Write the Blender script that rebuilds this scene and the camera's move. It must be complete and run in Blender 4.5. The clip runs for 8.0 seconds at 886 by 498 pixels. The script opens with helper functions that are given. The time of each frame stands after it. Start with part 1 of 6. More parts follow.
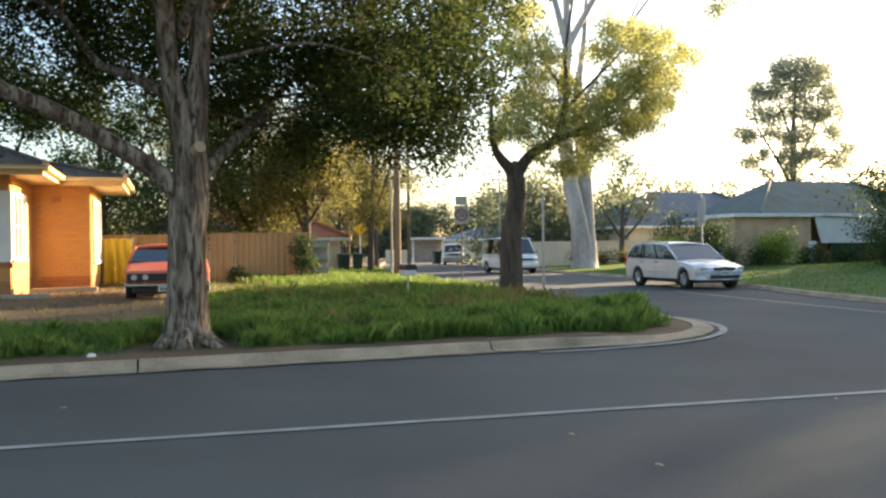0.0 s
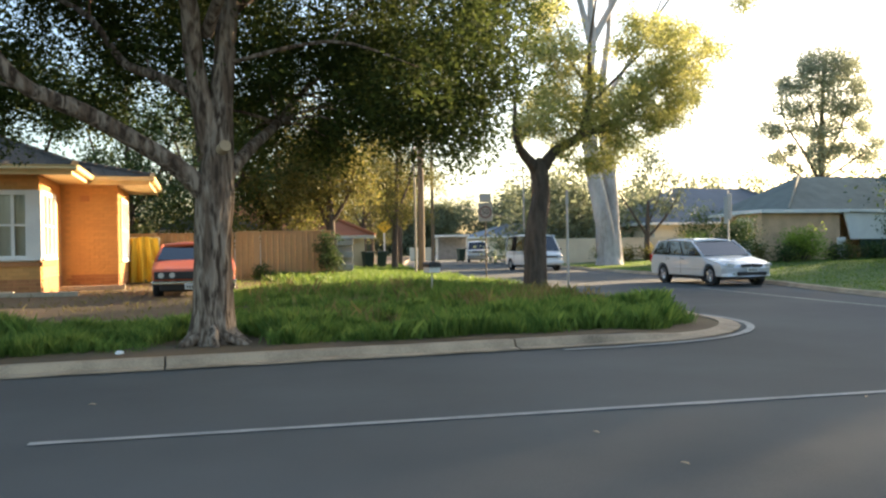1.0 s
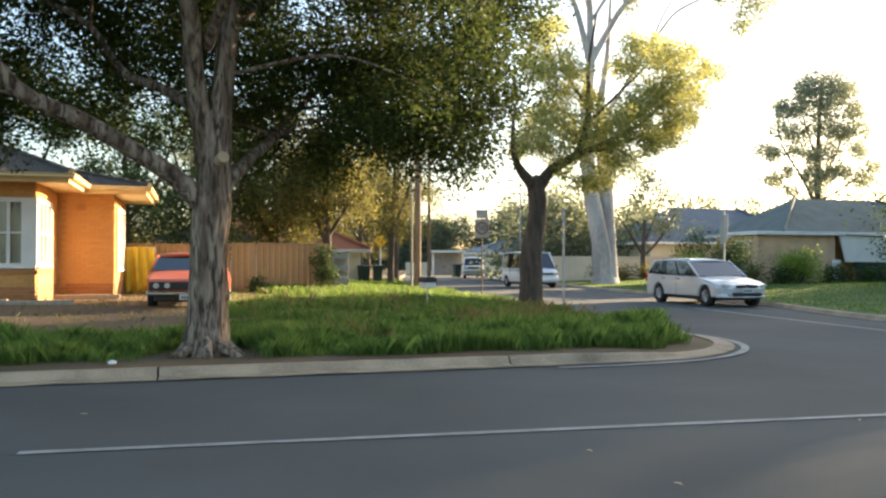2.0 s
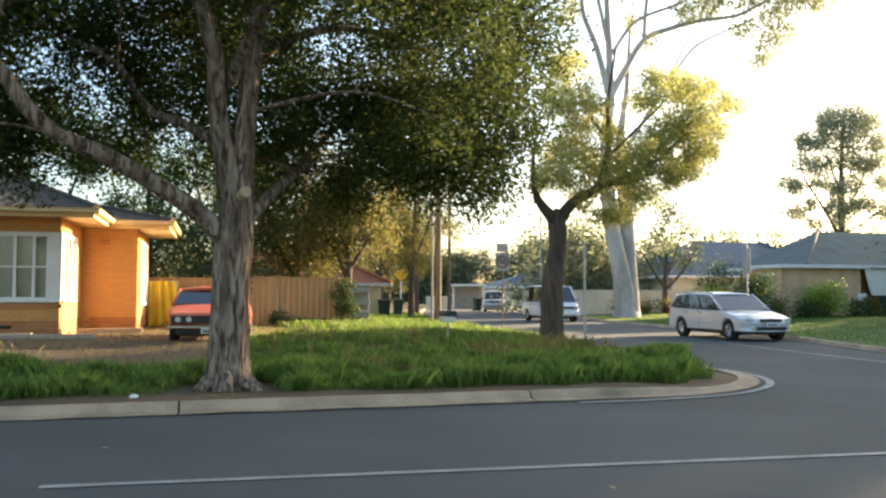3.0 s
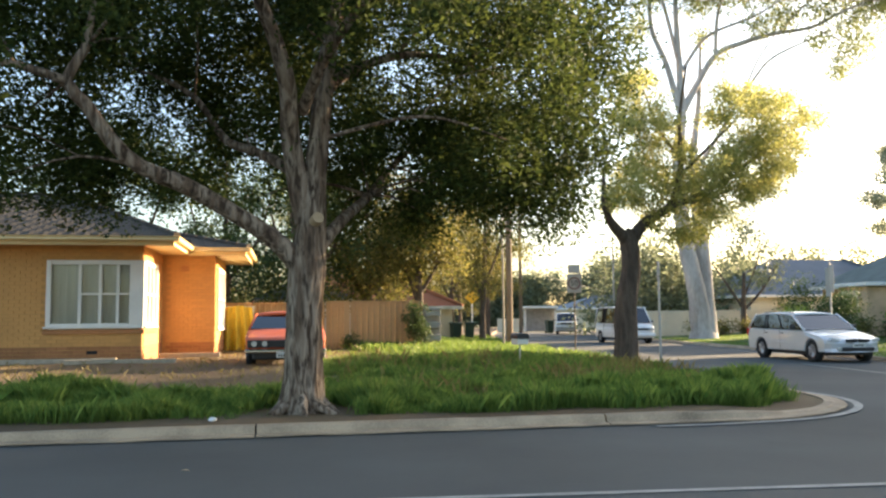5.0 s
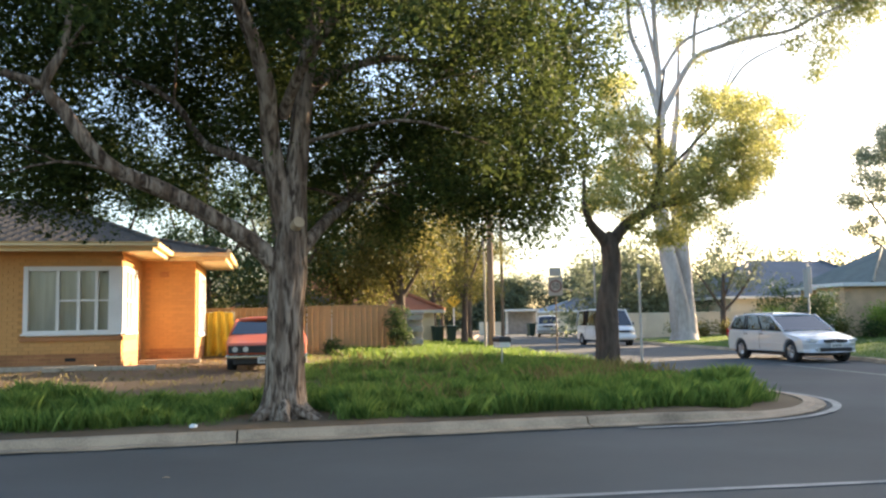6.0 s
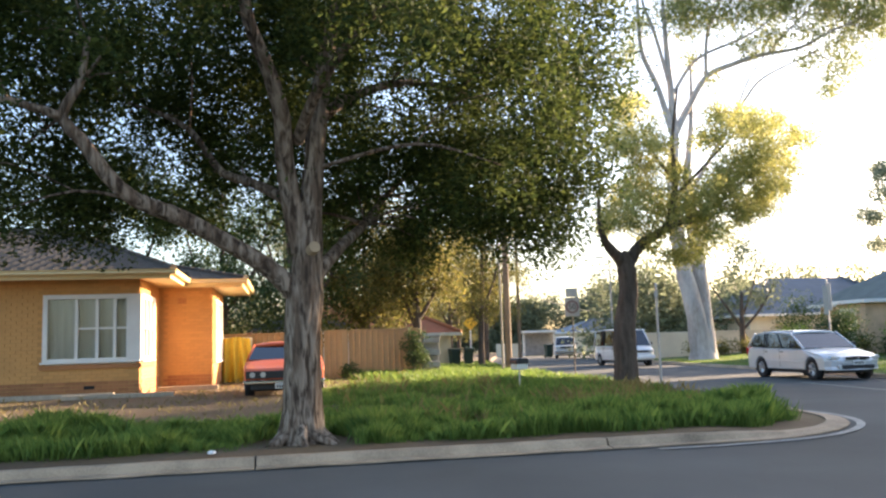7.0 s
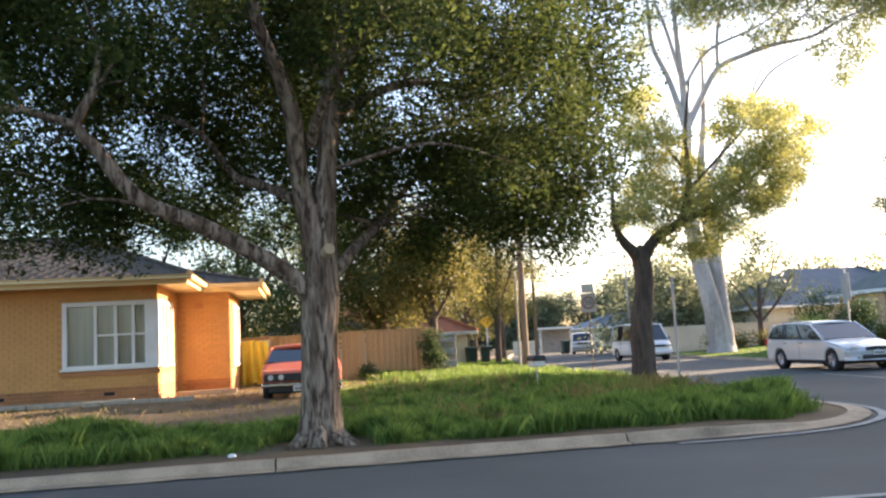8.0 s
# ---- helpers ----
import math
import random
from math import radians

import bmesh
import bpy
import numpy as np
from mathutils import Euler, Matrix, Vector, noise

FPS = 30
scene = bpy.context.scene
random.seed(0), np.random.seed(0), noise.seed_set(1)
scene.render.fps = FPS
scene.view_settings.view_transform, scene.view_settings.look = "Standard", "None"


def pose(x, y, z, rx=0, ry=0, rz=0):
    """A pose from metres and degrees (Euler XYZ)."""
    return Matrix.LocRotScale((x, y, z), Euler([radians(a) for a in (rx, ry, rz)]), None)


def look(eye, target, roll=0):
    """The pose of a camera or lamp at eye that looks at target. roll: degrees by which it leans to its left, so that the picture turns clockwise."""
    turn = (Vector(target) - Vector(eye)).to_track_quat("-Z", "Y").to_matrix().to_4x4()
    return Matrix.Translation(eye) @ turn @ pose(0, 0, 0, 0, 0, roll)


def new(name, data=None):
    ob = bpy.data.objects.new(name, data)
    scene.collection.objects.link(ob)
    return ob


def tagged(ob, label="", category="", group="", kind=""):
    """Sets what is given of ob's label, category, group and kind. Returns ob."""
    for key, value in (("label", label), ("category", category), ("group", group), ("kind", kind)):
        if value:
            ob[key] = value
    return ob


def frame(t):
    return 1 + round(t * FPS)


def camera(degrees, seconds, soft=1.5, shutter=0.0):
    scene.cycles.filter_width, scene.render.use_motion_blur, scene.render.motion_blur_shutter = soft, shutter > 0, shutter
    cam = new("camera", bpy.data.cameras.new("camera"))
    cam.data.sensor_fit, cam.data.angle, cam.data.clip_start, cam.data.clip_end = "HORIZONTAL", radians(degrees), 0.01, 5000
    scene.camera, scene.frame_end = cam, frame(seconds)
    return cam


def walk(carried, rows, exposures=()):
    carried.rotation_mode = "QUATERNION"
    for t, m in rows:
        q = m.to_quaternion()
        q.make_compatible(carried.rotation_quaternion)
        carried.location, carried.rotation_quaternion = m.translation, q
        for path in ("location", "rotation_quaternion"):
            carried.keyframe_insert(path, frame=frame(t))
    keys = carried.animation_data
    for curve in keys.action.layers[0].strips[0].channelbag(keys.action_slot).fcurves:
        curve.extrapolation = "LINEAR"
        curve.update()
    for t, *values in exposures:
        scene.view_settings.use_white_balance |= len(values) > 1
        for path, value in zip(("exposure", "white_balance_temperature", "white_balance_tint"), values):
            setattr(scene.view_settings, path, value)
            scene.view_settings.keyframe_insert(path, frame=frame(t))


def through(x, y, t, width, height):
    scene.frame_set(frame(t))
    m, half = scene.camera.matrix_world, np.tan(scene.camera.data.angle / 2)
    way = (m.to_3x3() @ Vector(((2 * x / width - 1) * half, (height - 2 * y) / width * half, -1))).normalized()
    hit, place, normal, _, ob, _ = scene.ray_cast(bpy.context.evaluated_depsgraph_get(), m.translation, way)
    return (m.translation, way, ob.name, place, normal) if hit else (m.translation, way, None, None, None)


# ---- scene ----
# ---- camera: it stands on the near verge and turns by hand ----
EYE = 1.4
TURN, LEAN = -18.0, 0.65
cam = camera(55.84, 8.0, soft=2.3)
# seconds, yaw, pitch, roll
ROWS = [
    (0, 0.06, -0.05, 0.18), (0.5, 0.55, -0.59, -0.72), (1, 1.70, -0.22, 0.36), (1.2, 1.41, 0.32, 0.39),
    (2.3, 1.66, 1.16, -0.96), (2.5, 2.13, 1.99, -0.57), (3, 2.86, 3.13, -0.68), (3.5, 5.65, 5.51, -0.39),
    (4, 4.28, 5.88, -0.32), (4.5, 6.77, 4.50, -0.24), (4.7, 7.90, 4.55, -0.21), (6, 6.43, 4.90, 0.35),
    (6.5, 8.26, 4.23, -0.47), (7, 7.47, 6.45, 1.18), (7.5, 7.91, 6.34, 2.26), (8, 8.46, 6.41, 2.45),
]
stand = pose(0, 0, EYE, 0, 0, TURN) @ pose(0, 0, 0, 0, LEAN, 0)
walk(cam, [(t, stand @ pose(0, 0, 0, 0, 0, yaw) @ pose(0, 0, 0, 90 + pitch) @ pose(0, 0, 0, 0, 0, -roll))
           for t, yaw, pitch, roll in ROWS],
     exposures=[(0.0, 1.9, 6050, 10), (3.0, 2.03, 6150, 10), (4.5, 2.05, 6250, 10), (6.0, 2.12, 5900, 14), (8.0, 2.15, 5850, 18)])

# ---- sky and low evening sun ----
SUN_AZ, SUN_EL = 66.0, 11.5      # degrees clockwise from +y, and above the horizon
world = bpy.data.worlds.new("sky")
scene.world = world
world.use_nodes = True
wn, wl = world.node_tree.nodes, world.node_tree.links
sky = wn.new("ShaderNodeTexSky")
sky.sky_type, sky.sun_disc = "NISHITA", False
sky.sun_elevation, sky.sun_rotation = radians(SUN_EL), radians(SUN_AZ)
sky.air_density, sky.dust_density, sky.ozone_density = 1.0, 2.4, 1.0
wl.new(sky.outputs[0], wn["Background"].inputs["Color"])
wn["Background"].inputs["Strength"].default_value = 0.12
sun_dir = Vector((math.sin(radians(SUN_AZ)) * math.cos(radians(SUN_EL)),
                  math.cos(radians(SUN_AZ)) * math.cos(radians(SUN_EL)), math.sin(radians(SUN_EL))))
sun = new("sun", bpy.data.lights.new("sun", "SUN"))
sun.data.energy, sun.data.angle, sun.data.color = 6.0, radians(0.8), (1.0, 0.72, 0.42)
sun.matrix_world = look(sun_dir * 100, (0, 0, 0))

# ---- materials ----
def mat(name, col, rough=0.8, metal=0.0, var=0.25, scale=3.0, fine=40.0, bump=0.2, col2=None, spec=None, coat=0.0, stretch=None, rnd=0.0, bd=0.01):
    """A surface with two scales of colour change and a fine relief. stretch: grain along an axis. rnd: change from piece to piece."""
    m = bpy.data.materials.new(name)
    m.use_nodes = True
    n, l = m.node_tree.nodes, m.node_tree.links
    b = n["Principled BSDF"]
    b.inputs["Roughness"].default_value, b.inputs["Metallic"].default_value = rough, metal
    b.inputs["Coat Weight"].default_value = coat
    if spec is not None:
        b.inputs["Specular IOR Level"].default_value = spec
    tc = n.new("ShaderNodeTexCoord")
    src = tc.outputs["Object"]
    if stretch:
        mp = n.new("ShaderNodeMapping")
        mp.inputs["Scale"].default_value = stretch
        l.new(src, mp.inputs[0])
        src = mp.outputs[0]
    big, small = n.new("ShaderNodeTexNoise"), n.new("ShaderNodeTexNoise")
    big.inputs["Scale"].default_value, big.inputs["Detail"].default_value = scale, 5
    small.inputs["Scale"].default_value, small.inputs["Detail"].default_value = fine, 3
    for t in (big, small):
        l.new(src, t.inputs["Vector"])
    add = n.new("ShaderNodeMath")
    add.operation = "MULTIPLY_ADD"
    l.new(small.outputs["Fac"], add.inputs[0])
    add.inputs[1].default_value = 0.5
    l.new(big.outputs["Fac"], add.inputs[2])
    fac = add.outputs[0]
    if rnd:
        info = n.new("ShaderNodeObjectInfo")
        ad2 = n.new("ShaderNodeMath")
        ad2.operation = "MULTIPLY_ADD"
        l.new(info.outputs["Random"], ad2.inputs[0])
        ad2.inputs[1].default_value = rnd
        l.new(fac, ad2.inputs[2])
        fac = ad2.outputs[0]
    ramp = n.new("ShaderNodeValToRGB")
    ramp.color_ramp.elements[0].position, ramp.color_ramp.elements[1].position = 0.45, 1.05 if not rnd else 1.0
    c2 = col2 or tuple(min(1, c * (1 + var)) for c in col)
    c1 = col if col2 else tuple(c * (1 - var) for c in col)
    ramp.color_ramp.elements[0].color, ramp.color_ramp.elements[1].color = (*c1, 1), (*c2, 1)
    l.new(fac, ramp.inputs[0])
    l.new(ramp.outputs[0], b.inputs["Base Color"])
    if bump:
        bp = n.new("ShaderNodeBump")
        bp.inputs["Strength"].default_value, bp.inputs["Distance"].default_value = bump, bd
        l.new(add.outputs[0], bp.inputs["Height"])
        l.new(bp.outputs[0], b.inputs["Normal"])
    return m


def leaf_mat(name, c1, c2, through=0.5, rough=0.6, spec=0.25):
    """Leaves: each its own shade, and light shines through them."""
    m = bpy.data.materials.new(name)
    m.use_nodes = True
    n, l = m.node_tree.nodes, m.node_tree.links
    b, out = n["Principled BSDF"], n["Material Output"]
    geo, ramp = n.new("ShaderNodeNewGeometry"), n.new("ShaderNodeValToRGB")
    ramp.color_ramp.elements[0].color, ramp.color_ramp.elements[1].color = (*c1, 1), (*c2, 1)
    l.new(geo.outputs["Random Per Island"], ramp.inputs[0])
    l.new(ramp.outputs[0], b.inputs["Base Color"])
    b.inputs["Roughness"].default_value = rough
    b.inputs["Specular IOR Level"].default_value = spec
    tr, mix = n.new("ShaderNodeBsdfTranslucent"), n.new("ShaderNodeMixShader")
    hue = n.new("ShaderNodeHueSaturation")
    hue.inputs["Hue"].default_value, hue.inputs["Saturation"].default_value, hue.inputs["Value"].default_value = 0.49, 1.0, 1.45
    l.new(ramp.outputs[0], hue.inputs["Color"])
    l.new(hue.outputs[0], tr.inputs["Color"])
    mix.inputs[0].default_value = through
    l.new(b.outputs[0], mix.inputs[1]), l.new(tr.outputs[0], mix.inputs[2])
    l.new(mix.outputs[0], out.inputs["Surface"])
    return m


def glass_mat(name, tint=(0.9, 0.92, 0.9), rough=0.02, ior=1.5):
    """A window pane: part clear, part mirror."""
    m = bpy.data.materials.new(name)
    m.use_nodes = True
    n, l = m.node_tree.nodes, m.node_tree.links
    n.remove(n["Principled BSDF"])
    tr, gl, mix, fr = n.new("ShaderNodeBsdfTransparent"), n.new("ShaderNodeBsdfGlossy"), n.new("ShaderNodeMixShader"), n.new("ShaderNodeFresnel")
    tr.inputs[0].default_value, gl.inputs["Roughness"].default_value = (*tint, 1), rough
    fr.inputs["IOR"].default_value = ior
    l.new(fr.outputs[0], mix.inputs[0]), l.new(tr.outputs[0], mix.inputs[1]), l.new(gl.outputs[0], mix.inputs[2])
    l.new(mix.outputs[0], n["Material Output"].inputs["Surface"])
    return m


ASPHALT = mat("asphalt", (0.081, 0.086, 0.083), 0.92, var=0.25, scale=0.35, fine=90, bump=0.5, spec=0.3)
CONCRETE = mat("concrete", (0.33, 0.25, 0.165), 0.9, var=0.5, scale=1.6, fine=45, bump=0.4, rnd=0.2)
PAINT_LINE = mat("road_paint", (0.29, 0.29, 0.265), 0.8, var=0.4, scale=2.5, fine=50, bump=0.2)
SOIL = mat("soil", (0.100, 0.058, 0.028), 0.95, scale=0.45, fine=14, bump=0.9, col2=(0.16, 0.11, 0.048), bd=0.03)
LAWN = mat("lawn_soil", (0.055, 0.085, 0.022), 0.95, scale=0.5, fine=18, bump=0.9, col2=(0.12, 0.16, 0.04), bd=0.03)
GROUND = mat("far_ground", (0.09, 0.10, 0.05), 0.95, scale=0.05, fine=2, bump=0.3)
GRASS = leaf_mat("grass_blades", (0.058, 0.128, 0.024), (0.21, 0.29, 0.055), 0.36)
DRY = leaf_mat("dry_stalks", (0.13, 0.11, 0.035), (0.25, 0.21, 0.075), 0.3)
WEED = leaf_mat("weed_leaves", (0.15, 0.24, 0.03), (0.30, 0.38, 0.07), 0.4)
def bark_mat(name, dark, mid, pale, bump=1.0):
    """Furrowed bark: long uneven plates, dark cracks and paler flaked streaks."""
    m = bpy.data.materials.new(name)
    m.use_nodes = True
    n, l = m.node_tree.nodes, m.node_tree.links
    b = n["Principled BSDF"]
    b.inputs["Roughness"].default_value, b.inputs["Specular IOR Level"].default_value = 0.95, 0.2
    tc = n.new("ShaderNodeTexCoord")
    def layer(sc, size, detail):
        mp, t = n.new("ShaderNodeMapping"), n.new("ShaderNodeTexNoise")
        mp.inputs["Scale"].default_value = sc
        t.inputs["Scale"].default_value, t.inputs["Detail"].default_value = size, detail
        t.inputs["Distortion"].default_value = 0.6
        l.new(tc.outputs["Object"], mp.inputs[0]), l.new(mp.outputs[0], t.inputs["Vector"])
        return t.outputs["Fac"]
    fine, streak = layer((15, 15, 3.0), 1.0, 7), layer((9, 9, 1.5), 1.0, 6)
    r1, r2 = n.new("ShaderNodeValToRGB"), n.new("ShaderNodeValToRGB")
    e = r1.color_ramp.elements
    e[0].position, e[1].position = 0.40, 0.58
    e[0].color, e[1].color = (*mid, 1), (*pale, 1)
    l.new(streak, r1.inputs[0])
    r2.color_ramp.elements[0].position, r2.color_ramp.elements[1].position = 0.36, 0.55
    l.new(fine, r2.inputs[0])
    mx = n.new("ShaderNodeMixRGB")
    l.new(r2.outputs[0], mx.inputs[0])
    mx.inputs[1].default_value = (*dark, 1)
    l.new(r1.outputs[0], mx.inputs[2])
    l.new(mx.outputs[0], b.inputs["Base Color"])
    bp = n.new("ShaderNodeBump")
    bp.inputs["Strength"].default_value, bp.inputs["Distance"].default_value = bump, 0.06
    l.new(fine, bp.inputs["Height"])
    l.new(bp.outputs[0], b.inputs["Normal"])
    return m


BARK = bark_mat("bark", (0.06, 0.041, 0.028), (0.17, 0.117, 0.080), (0.35, 0.275, 0.205))
BARK_DARK = mat("dark_bark", (0.045, 0.032, 0.024), 0.95, scale=5, fine=25, bump=1.0, col2=(0.15, 0.115, 0.085), stretch=(2, 2, 0.4), bd=0.05)
BARK_GUM = mat("gum_bark", (0.30, 0.25, 0.21), 0.8, scale=1.0, fine=9, bump=0.3, col2=(0.62, 0.57, 0.52), stretch=(1, 1, 0.35), bd=0.03)
CUT_WOOD = mat("cut_wood", (0.45, 0.33, 0.2), 0.85, var=0.2)
LEAF_BIG = leaf_mat("dark_leaves", (0.022, 0.040, 0.013), (0.090, 0.118, 0.028), 0.36, 0.75, 0.12)
LEAF_LOCUST = leaf_mat("yellow_green_leaves", (0.19, 0.22, 0.06), (0.44, 0.43, 0.15), 0.58)
LEAF_GUM = leaf_mat("gum_leaves", (0.13, 0.17, 0.06), (0.30, 0.32, 0.12), 0.45)
LEAF_BACK = leaf_mat("olive_leaves", (0.07, 0.08, 0.02), (0.21, 0.19, 0.05), 0.45)
LEAF_PALE = leaf_mat("grey_green_leaves", (0.16, 0.19, 0.13), (0.32, 0.34, 0.24), 0.45)
# far foliage: distance haze is put into this paler grey-green
LEAF_FAR_HAZED = leaf_mat("hazed_far_leaves", (0.11, 0.135, 0.08), (0.23, 0.255, 0.15), 0.38)
LEAF_HEDGE = leaf_mat("hedge_leaves", (0.03, 0.06, 0.02), (0.09, 0.13, 0.035), 0.25)
BRICK = mat("cream_brick", (0.55, 0.300, 0.100), 0.85, scale=2.0, fine=30, bump=0.4, var=0.16, rnd=0.3)
BRICK_RED = mat("red_brick", (0.33, 0.155, 0.065), 0.88, scale=2.0, fine=30, bump=0.4, var=0.35, rnd=0.5)
MORTAR = mat("mortar", (0.53, 0.30, 0.11), 0.95, var=0.2, bump=0.4)
ROOF_TILE = mat("roof_tile", (0.050, 0.043, 0.034), 0.95, scale=2.5, fine=30, bump=0.5, col2=(0.105, 0.090, 0.07), rnd=0.12, spec=0.2)
CREAM = mat("cream_paint", (0.74, 0.58, 0.29), 0.55, var=0.12, scale=1.5, bump=0.1)
WHITE = mat("white_paint", (0.78, 0.77, 0.72), 0.5, var=0.08, scale=2, bump=0.1)
FENCE_STEEL = mat("fence_steel", (0.41, 0.265, 0.125), 0.55, var=0.15, scale=0.8, fine=8, bump=0.08, rnd=0.15)
BLOCK = mat("grey_block", (0.33, 0.32, 0.31), 0.95, var=0.25, scale=3, bump=0.5)
GLASS = glass_mat("window_glass")
CAR_GLASS = glass_mat("car_glass", (0.22, 0.25, 0.26), ior=2.3)
CURTAIN = mat("net_curtain", (0.66, 0.63, 0.57), 0.9, var=0.15, scale=2, fine=6, bump=0.5, stretch=(5, 5, 0.3))
DARK = mat("dark_inside", (0.02, 0.02, 0.02), 0.9, var=0.2)
SILVER = mat("silver_car_paint", (0.66, 0.68, 0.71), 0.33, 0.3, var=0.05, coat=0.6, bump=0.0)
CAR_WHITE = mat("white_car_paint", (0.84, 0.84, 0.83), 0.35, var=0.05, coat=0.6, bump=0.0)
CAR_RED = mat("orange_red_car_paint", (0.56, 0.105, 0.022), 0.5, var=0.12, scale=2, coat=0.15, bump=0.0)
RUBBER = mat("tyre_rubber", (0.02, 0.02, 0.021), 0.85, var=0.3, bump=0.3)
BLACK = mat("black_plastic", (0.022, 0.022, 0.024), 0.5, var=0.2, bump=0.1)
CHROME = mat("chrome", (0.65, 0.65, 0.66), 0.2, 1.0, var=0.1, bump=0.05)
ALLOY = mat("alloy", (0.5, 0.5, 0.52), 0.35, 0.8, var=0.15, bump=0.1)
LAMP_GLASS = mat("lamp_lens", (0.6, 0.62, 0.63), 0.12, 0.3, var=0.15, scale=15, bump=0.1)
TAIL_RED = mat("red_lens", (0.4, 0.02, 0.02), 0.2, var=0.1)
PLATE = mat("number_plate", (0.7, 0.7, 0.68), 0.5, var=0.1)
GALV = mat("galvanised_steel", (0.42, 0.42, 0.41), 0.5, 0.6, var=0.2, scale=4, bump=0.1)
POLE_WOOD = mat("pole_wood", (0.20, 0.15, 0.10), 0.9, scale=3, fine=25, bump=0.6, var=0.35, stretch=(3, 3, 0.2))
POLE_PALE = mat("pale_weathered_pole", (0.42, 0.36, 0.27), 0.8, var=0.2, scale=3, bump=0.2, stretch=(3, 3, 0.2))
SIGN_GREY = mat("sign_back", (0.5, 0.5, 0.49), 0.45, 0.4, var=0.12, bump=0.05)
# white toned down to grey: the speed sign's backlit dimness is in the colour
SIGN_WHITE = mat("sign_white", (0.38, 0.37, 0.34), 0.6, var=0.1, bump=0.0)
SIGN_YELLOW = mat("sign_yellow", (0.75, 0.45, 0.02), 0.5, var=0.1, bump=0.0)
# ring red dulled the same way, with backlight and haze put into it
SIGN_RED = mat("sign_red", (0.20, 0.12, 0.11), 0.5, var=0.1, bump=0.0)
BIN_GREEN = mat("bin_green", (0.02, 0.045, 0.03), 0.5, var=0.2)
TARP = mat("yellow_cloth", (0.62, 0.43, 0.035), 0.7, var=0.2, scale=2, bump=0.3)
CREAM_WALL = mat("cream_render", (0.68, 0.60, 0.44), 0.85, var=0.12, scale=1.0, bump=0.2)
# bungalow brick made lighter: veiling glare over the shaded wall is put into its tan
TAN_BRICK = mat("tan_brick", (0.60, 0.41, 0.25), 0.9, var=0.25, scale=1.5, bump=0.3)
TERRACOTTA = mat("terracotta_tile", (0.36, 0.13, 0.06), 0.85, var=0.3, scale=1, bump=0.4)
WIRE = mat("wire", (0.10, 0.10, 0.10), 0.6, var=0.1, bump=0.0)
PLASTIC_BAG = mat("litter_plastic", (0.8, 0.8, 0.78), 0.4, var=0.1)

# ---- building helpers ----
rng = np.random.default_rng(7)


def mesh_ob(name, verts, faces, material, parent=None, smooth=False):
    me = bpy.data.meshes.new(name)
    me.from_pydata([tuple(v) for v in verts], [], [tuple(f) for f in faces])
    me.materials.append(material)
    if smooth:
        me.polygons.foreach_set("use_smooth", [True] * len(me.polygons))
    ob = new(name, me)
    ob.parent = parent
    return ob


def part(name, bm, material, parent, label="", smooth=False, m=None):
    """Links a bmesh as one mesh object under a thing or a part."""
    me = bpy.data.meshes.new(name)
    bmesh.ops.recalc_face_normals(bm, faces=bm.faces)
    bm.to_mesh(me)
    bm.free()
    me.materials.append(material)
    if smooth:
        me.polygons.foreach_set("use_smooth", [True] * len(me.polygons))
    ob = new(name, me)
    ob.parent = parent
    if m is not None:
        ob.matrix_basis = m
    return tagged(ob, label)


def empty(name, x, y, z=0.0, rz=0.0, label="", category="", group="", kind=""):
    ob = new(name)
    ob.matrix_basis = pose(x, y, z, 0, 0, rz)
    return tagged(ob, label, category, group, kind)


def box(x0, x1, y0, y1, z0, z1, bevel=0.0, bm=None, segs=1):
    b = bmesh.new()
    bmesh.ops.create_cube(b, size=1)
    for v in b.verts:
        v.co = Vector(((x0 + x1) / 2 + v.co.x * (x1 - x0), (y0 + y1) / 2 + v.co.y * (y1 - y0), (z0 + z1) / 2 + v.co.z * (z1 - z0)))
    if bevel:
        bmesh.ops.bevel(b, geom=b.edges[:], offset=bevel, segments=segs, affect="EDGES", profile=0.5)
    if bm is None:
        return b
    join(bm, b)
    return bm


def join(bm, b):
    me = bpy.data.meshes.new("tmp")
    b.to_mesh(me)
    b.free()
    bm.from_mesh(me)
    bpy.data.meshes.remove(me)
    return bm


def cyl(p0, p1, r0, r1=None, n=12, bm=None):
    p0, p1 = Vector(p0), Vector(p1)
    b = bmesh.new()
    bmesh.ops.create_cone(b, cap_ends=True, segments=n, radius1=r0, radius2=r0 if r1 is None else r1, depth=(p1 - p0).length)
    b.transform(Matrix.Translation((p0 + p1) / 2) @ (p1 - p0).to_track_quat("Z", "Y").to_matrix().to_4x4())
    return b if bm is None else join(bm, b)


def ring(r_out, r_in, x0, x1, n=24):
    """A ring round the x axis."""
    b = bmesh.new()
    rows = []
    for x, r in ((x0, r_in), (x0, r_out), (x1, r_out), (x1, r_in)):
        rows.append([b.verts.new((x, r * math.cos(a), r * math.sin(a))) for a in (2 * math.pi * i / n for i in range(n))])
    for k in range(4):
        a, c = rows[k], rows[(k + 1) % 4]
        for i in range(n):
            b.faces.new((a[i], a[(i + 1) % n], c[(i + 1) % n], c[i]))
    return b


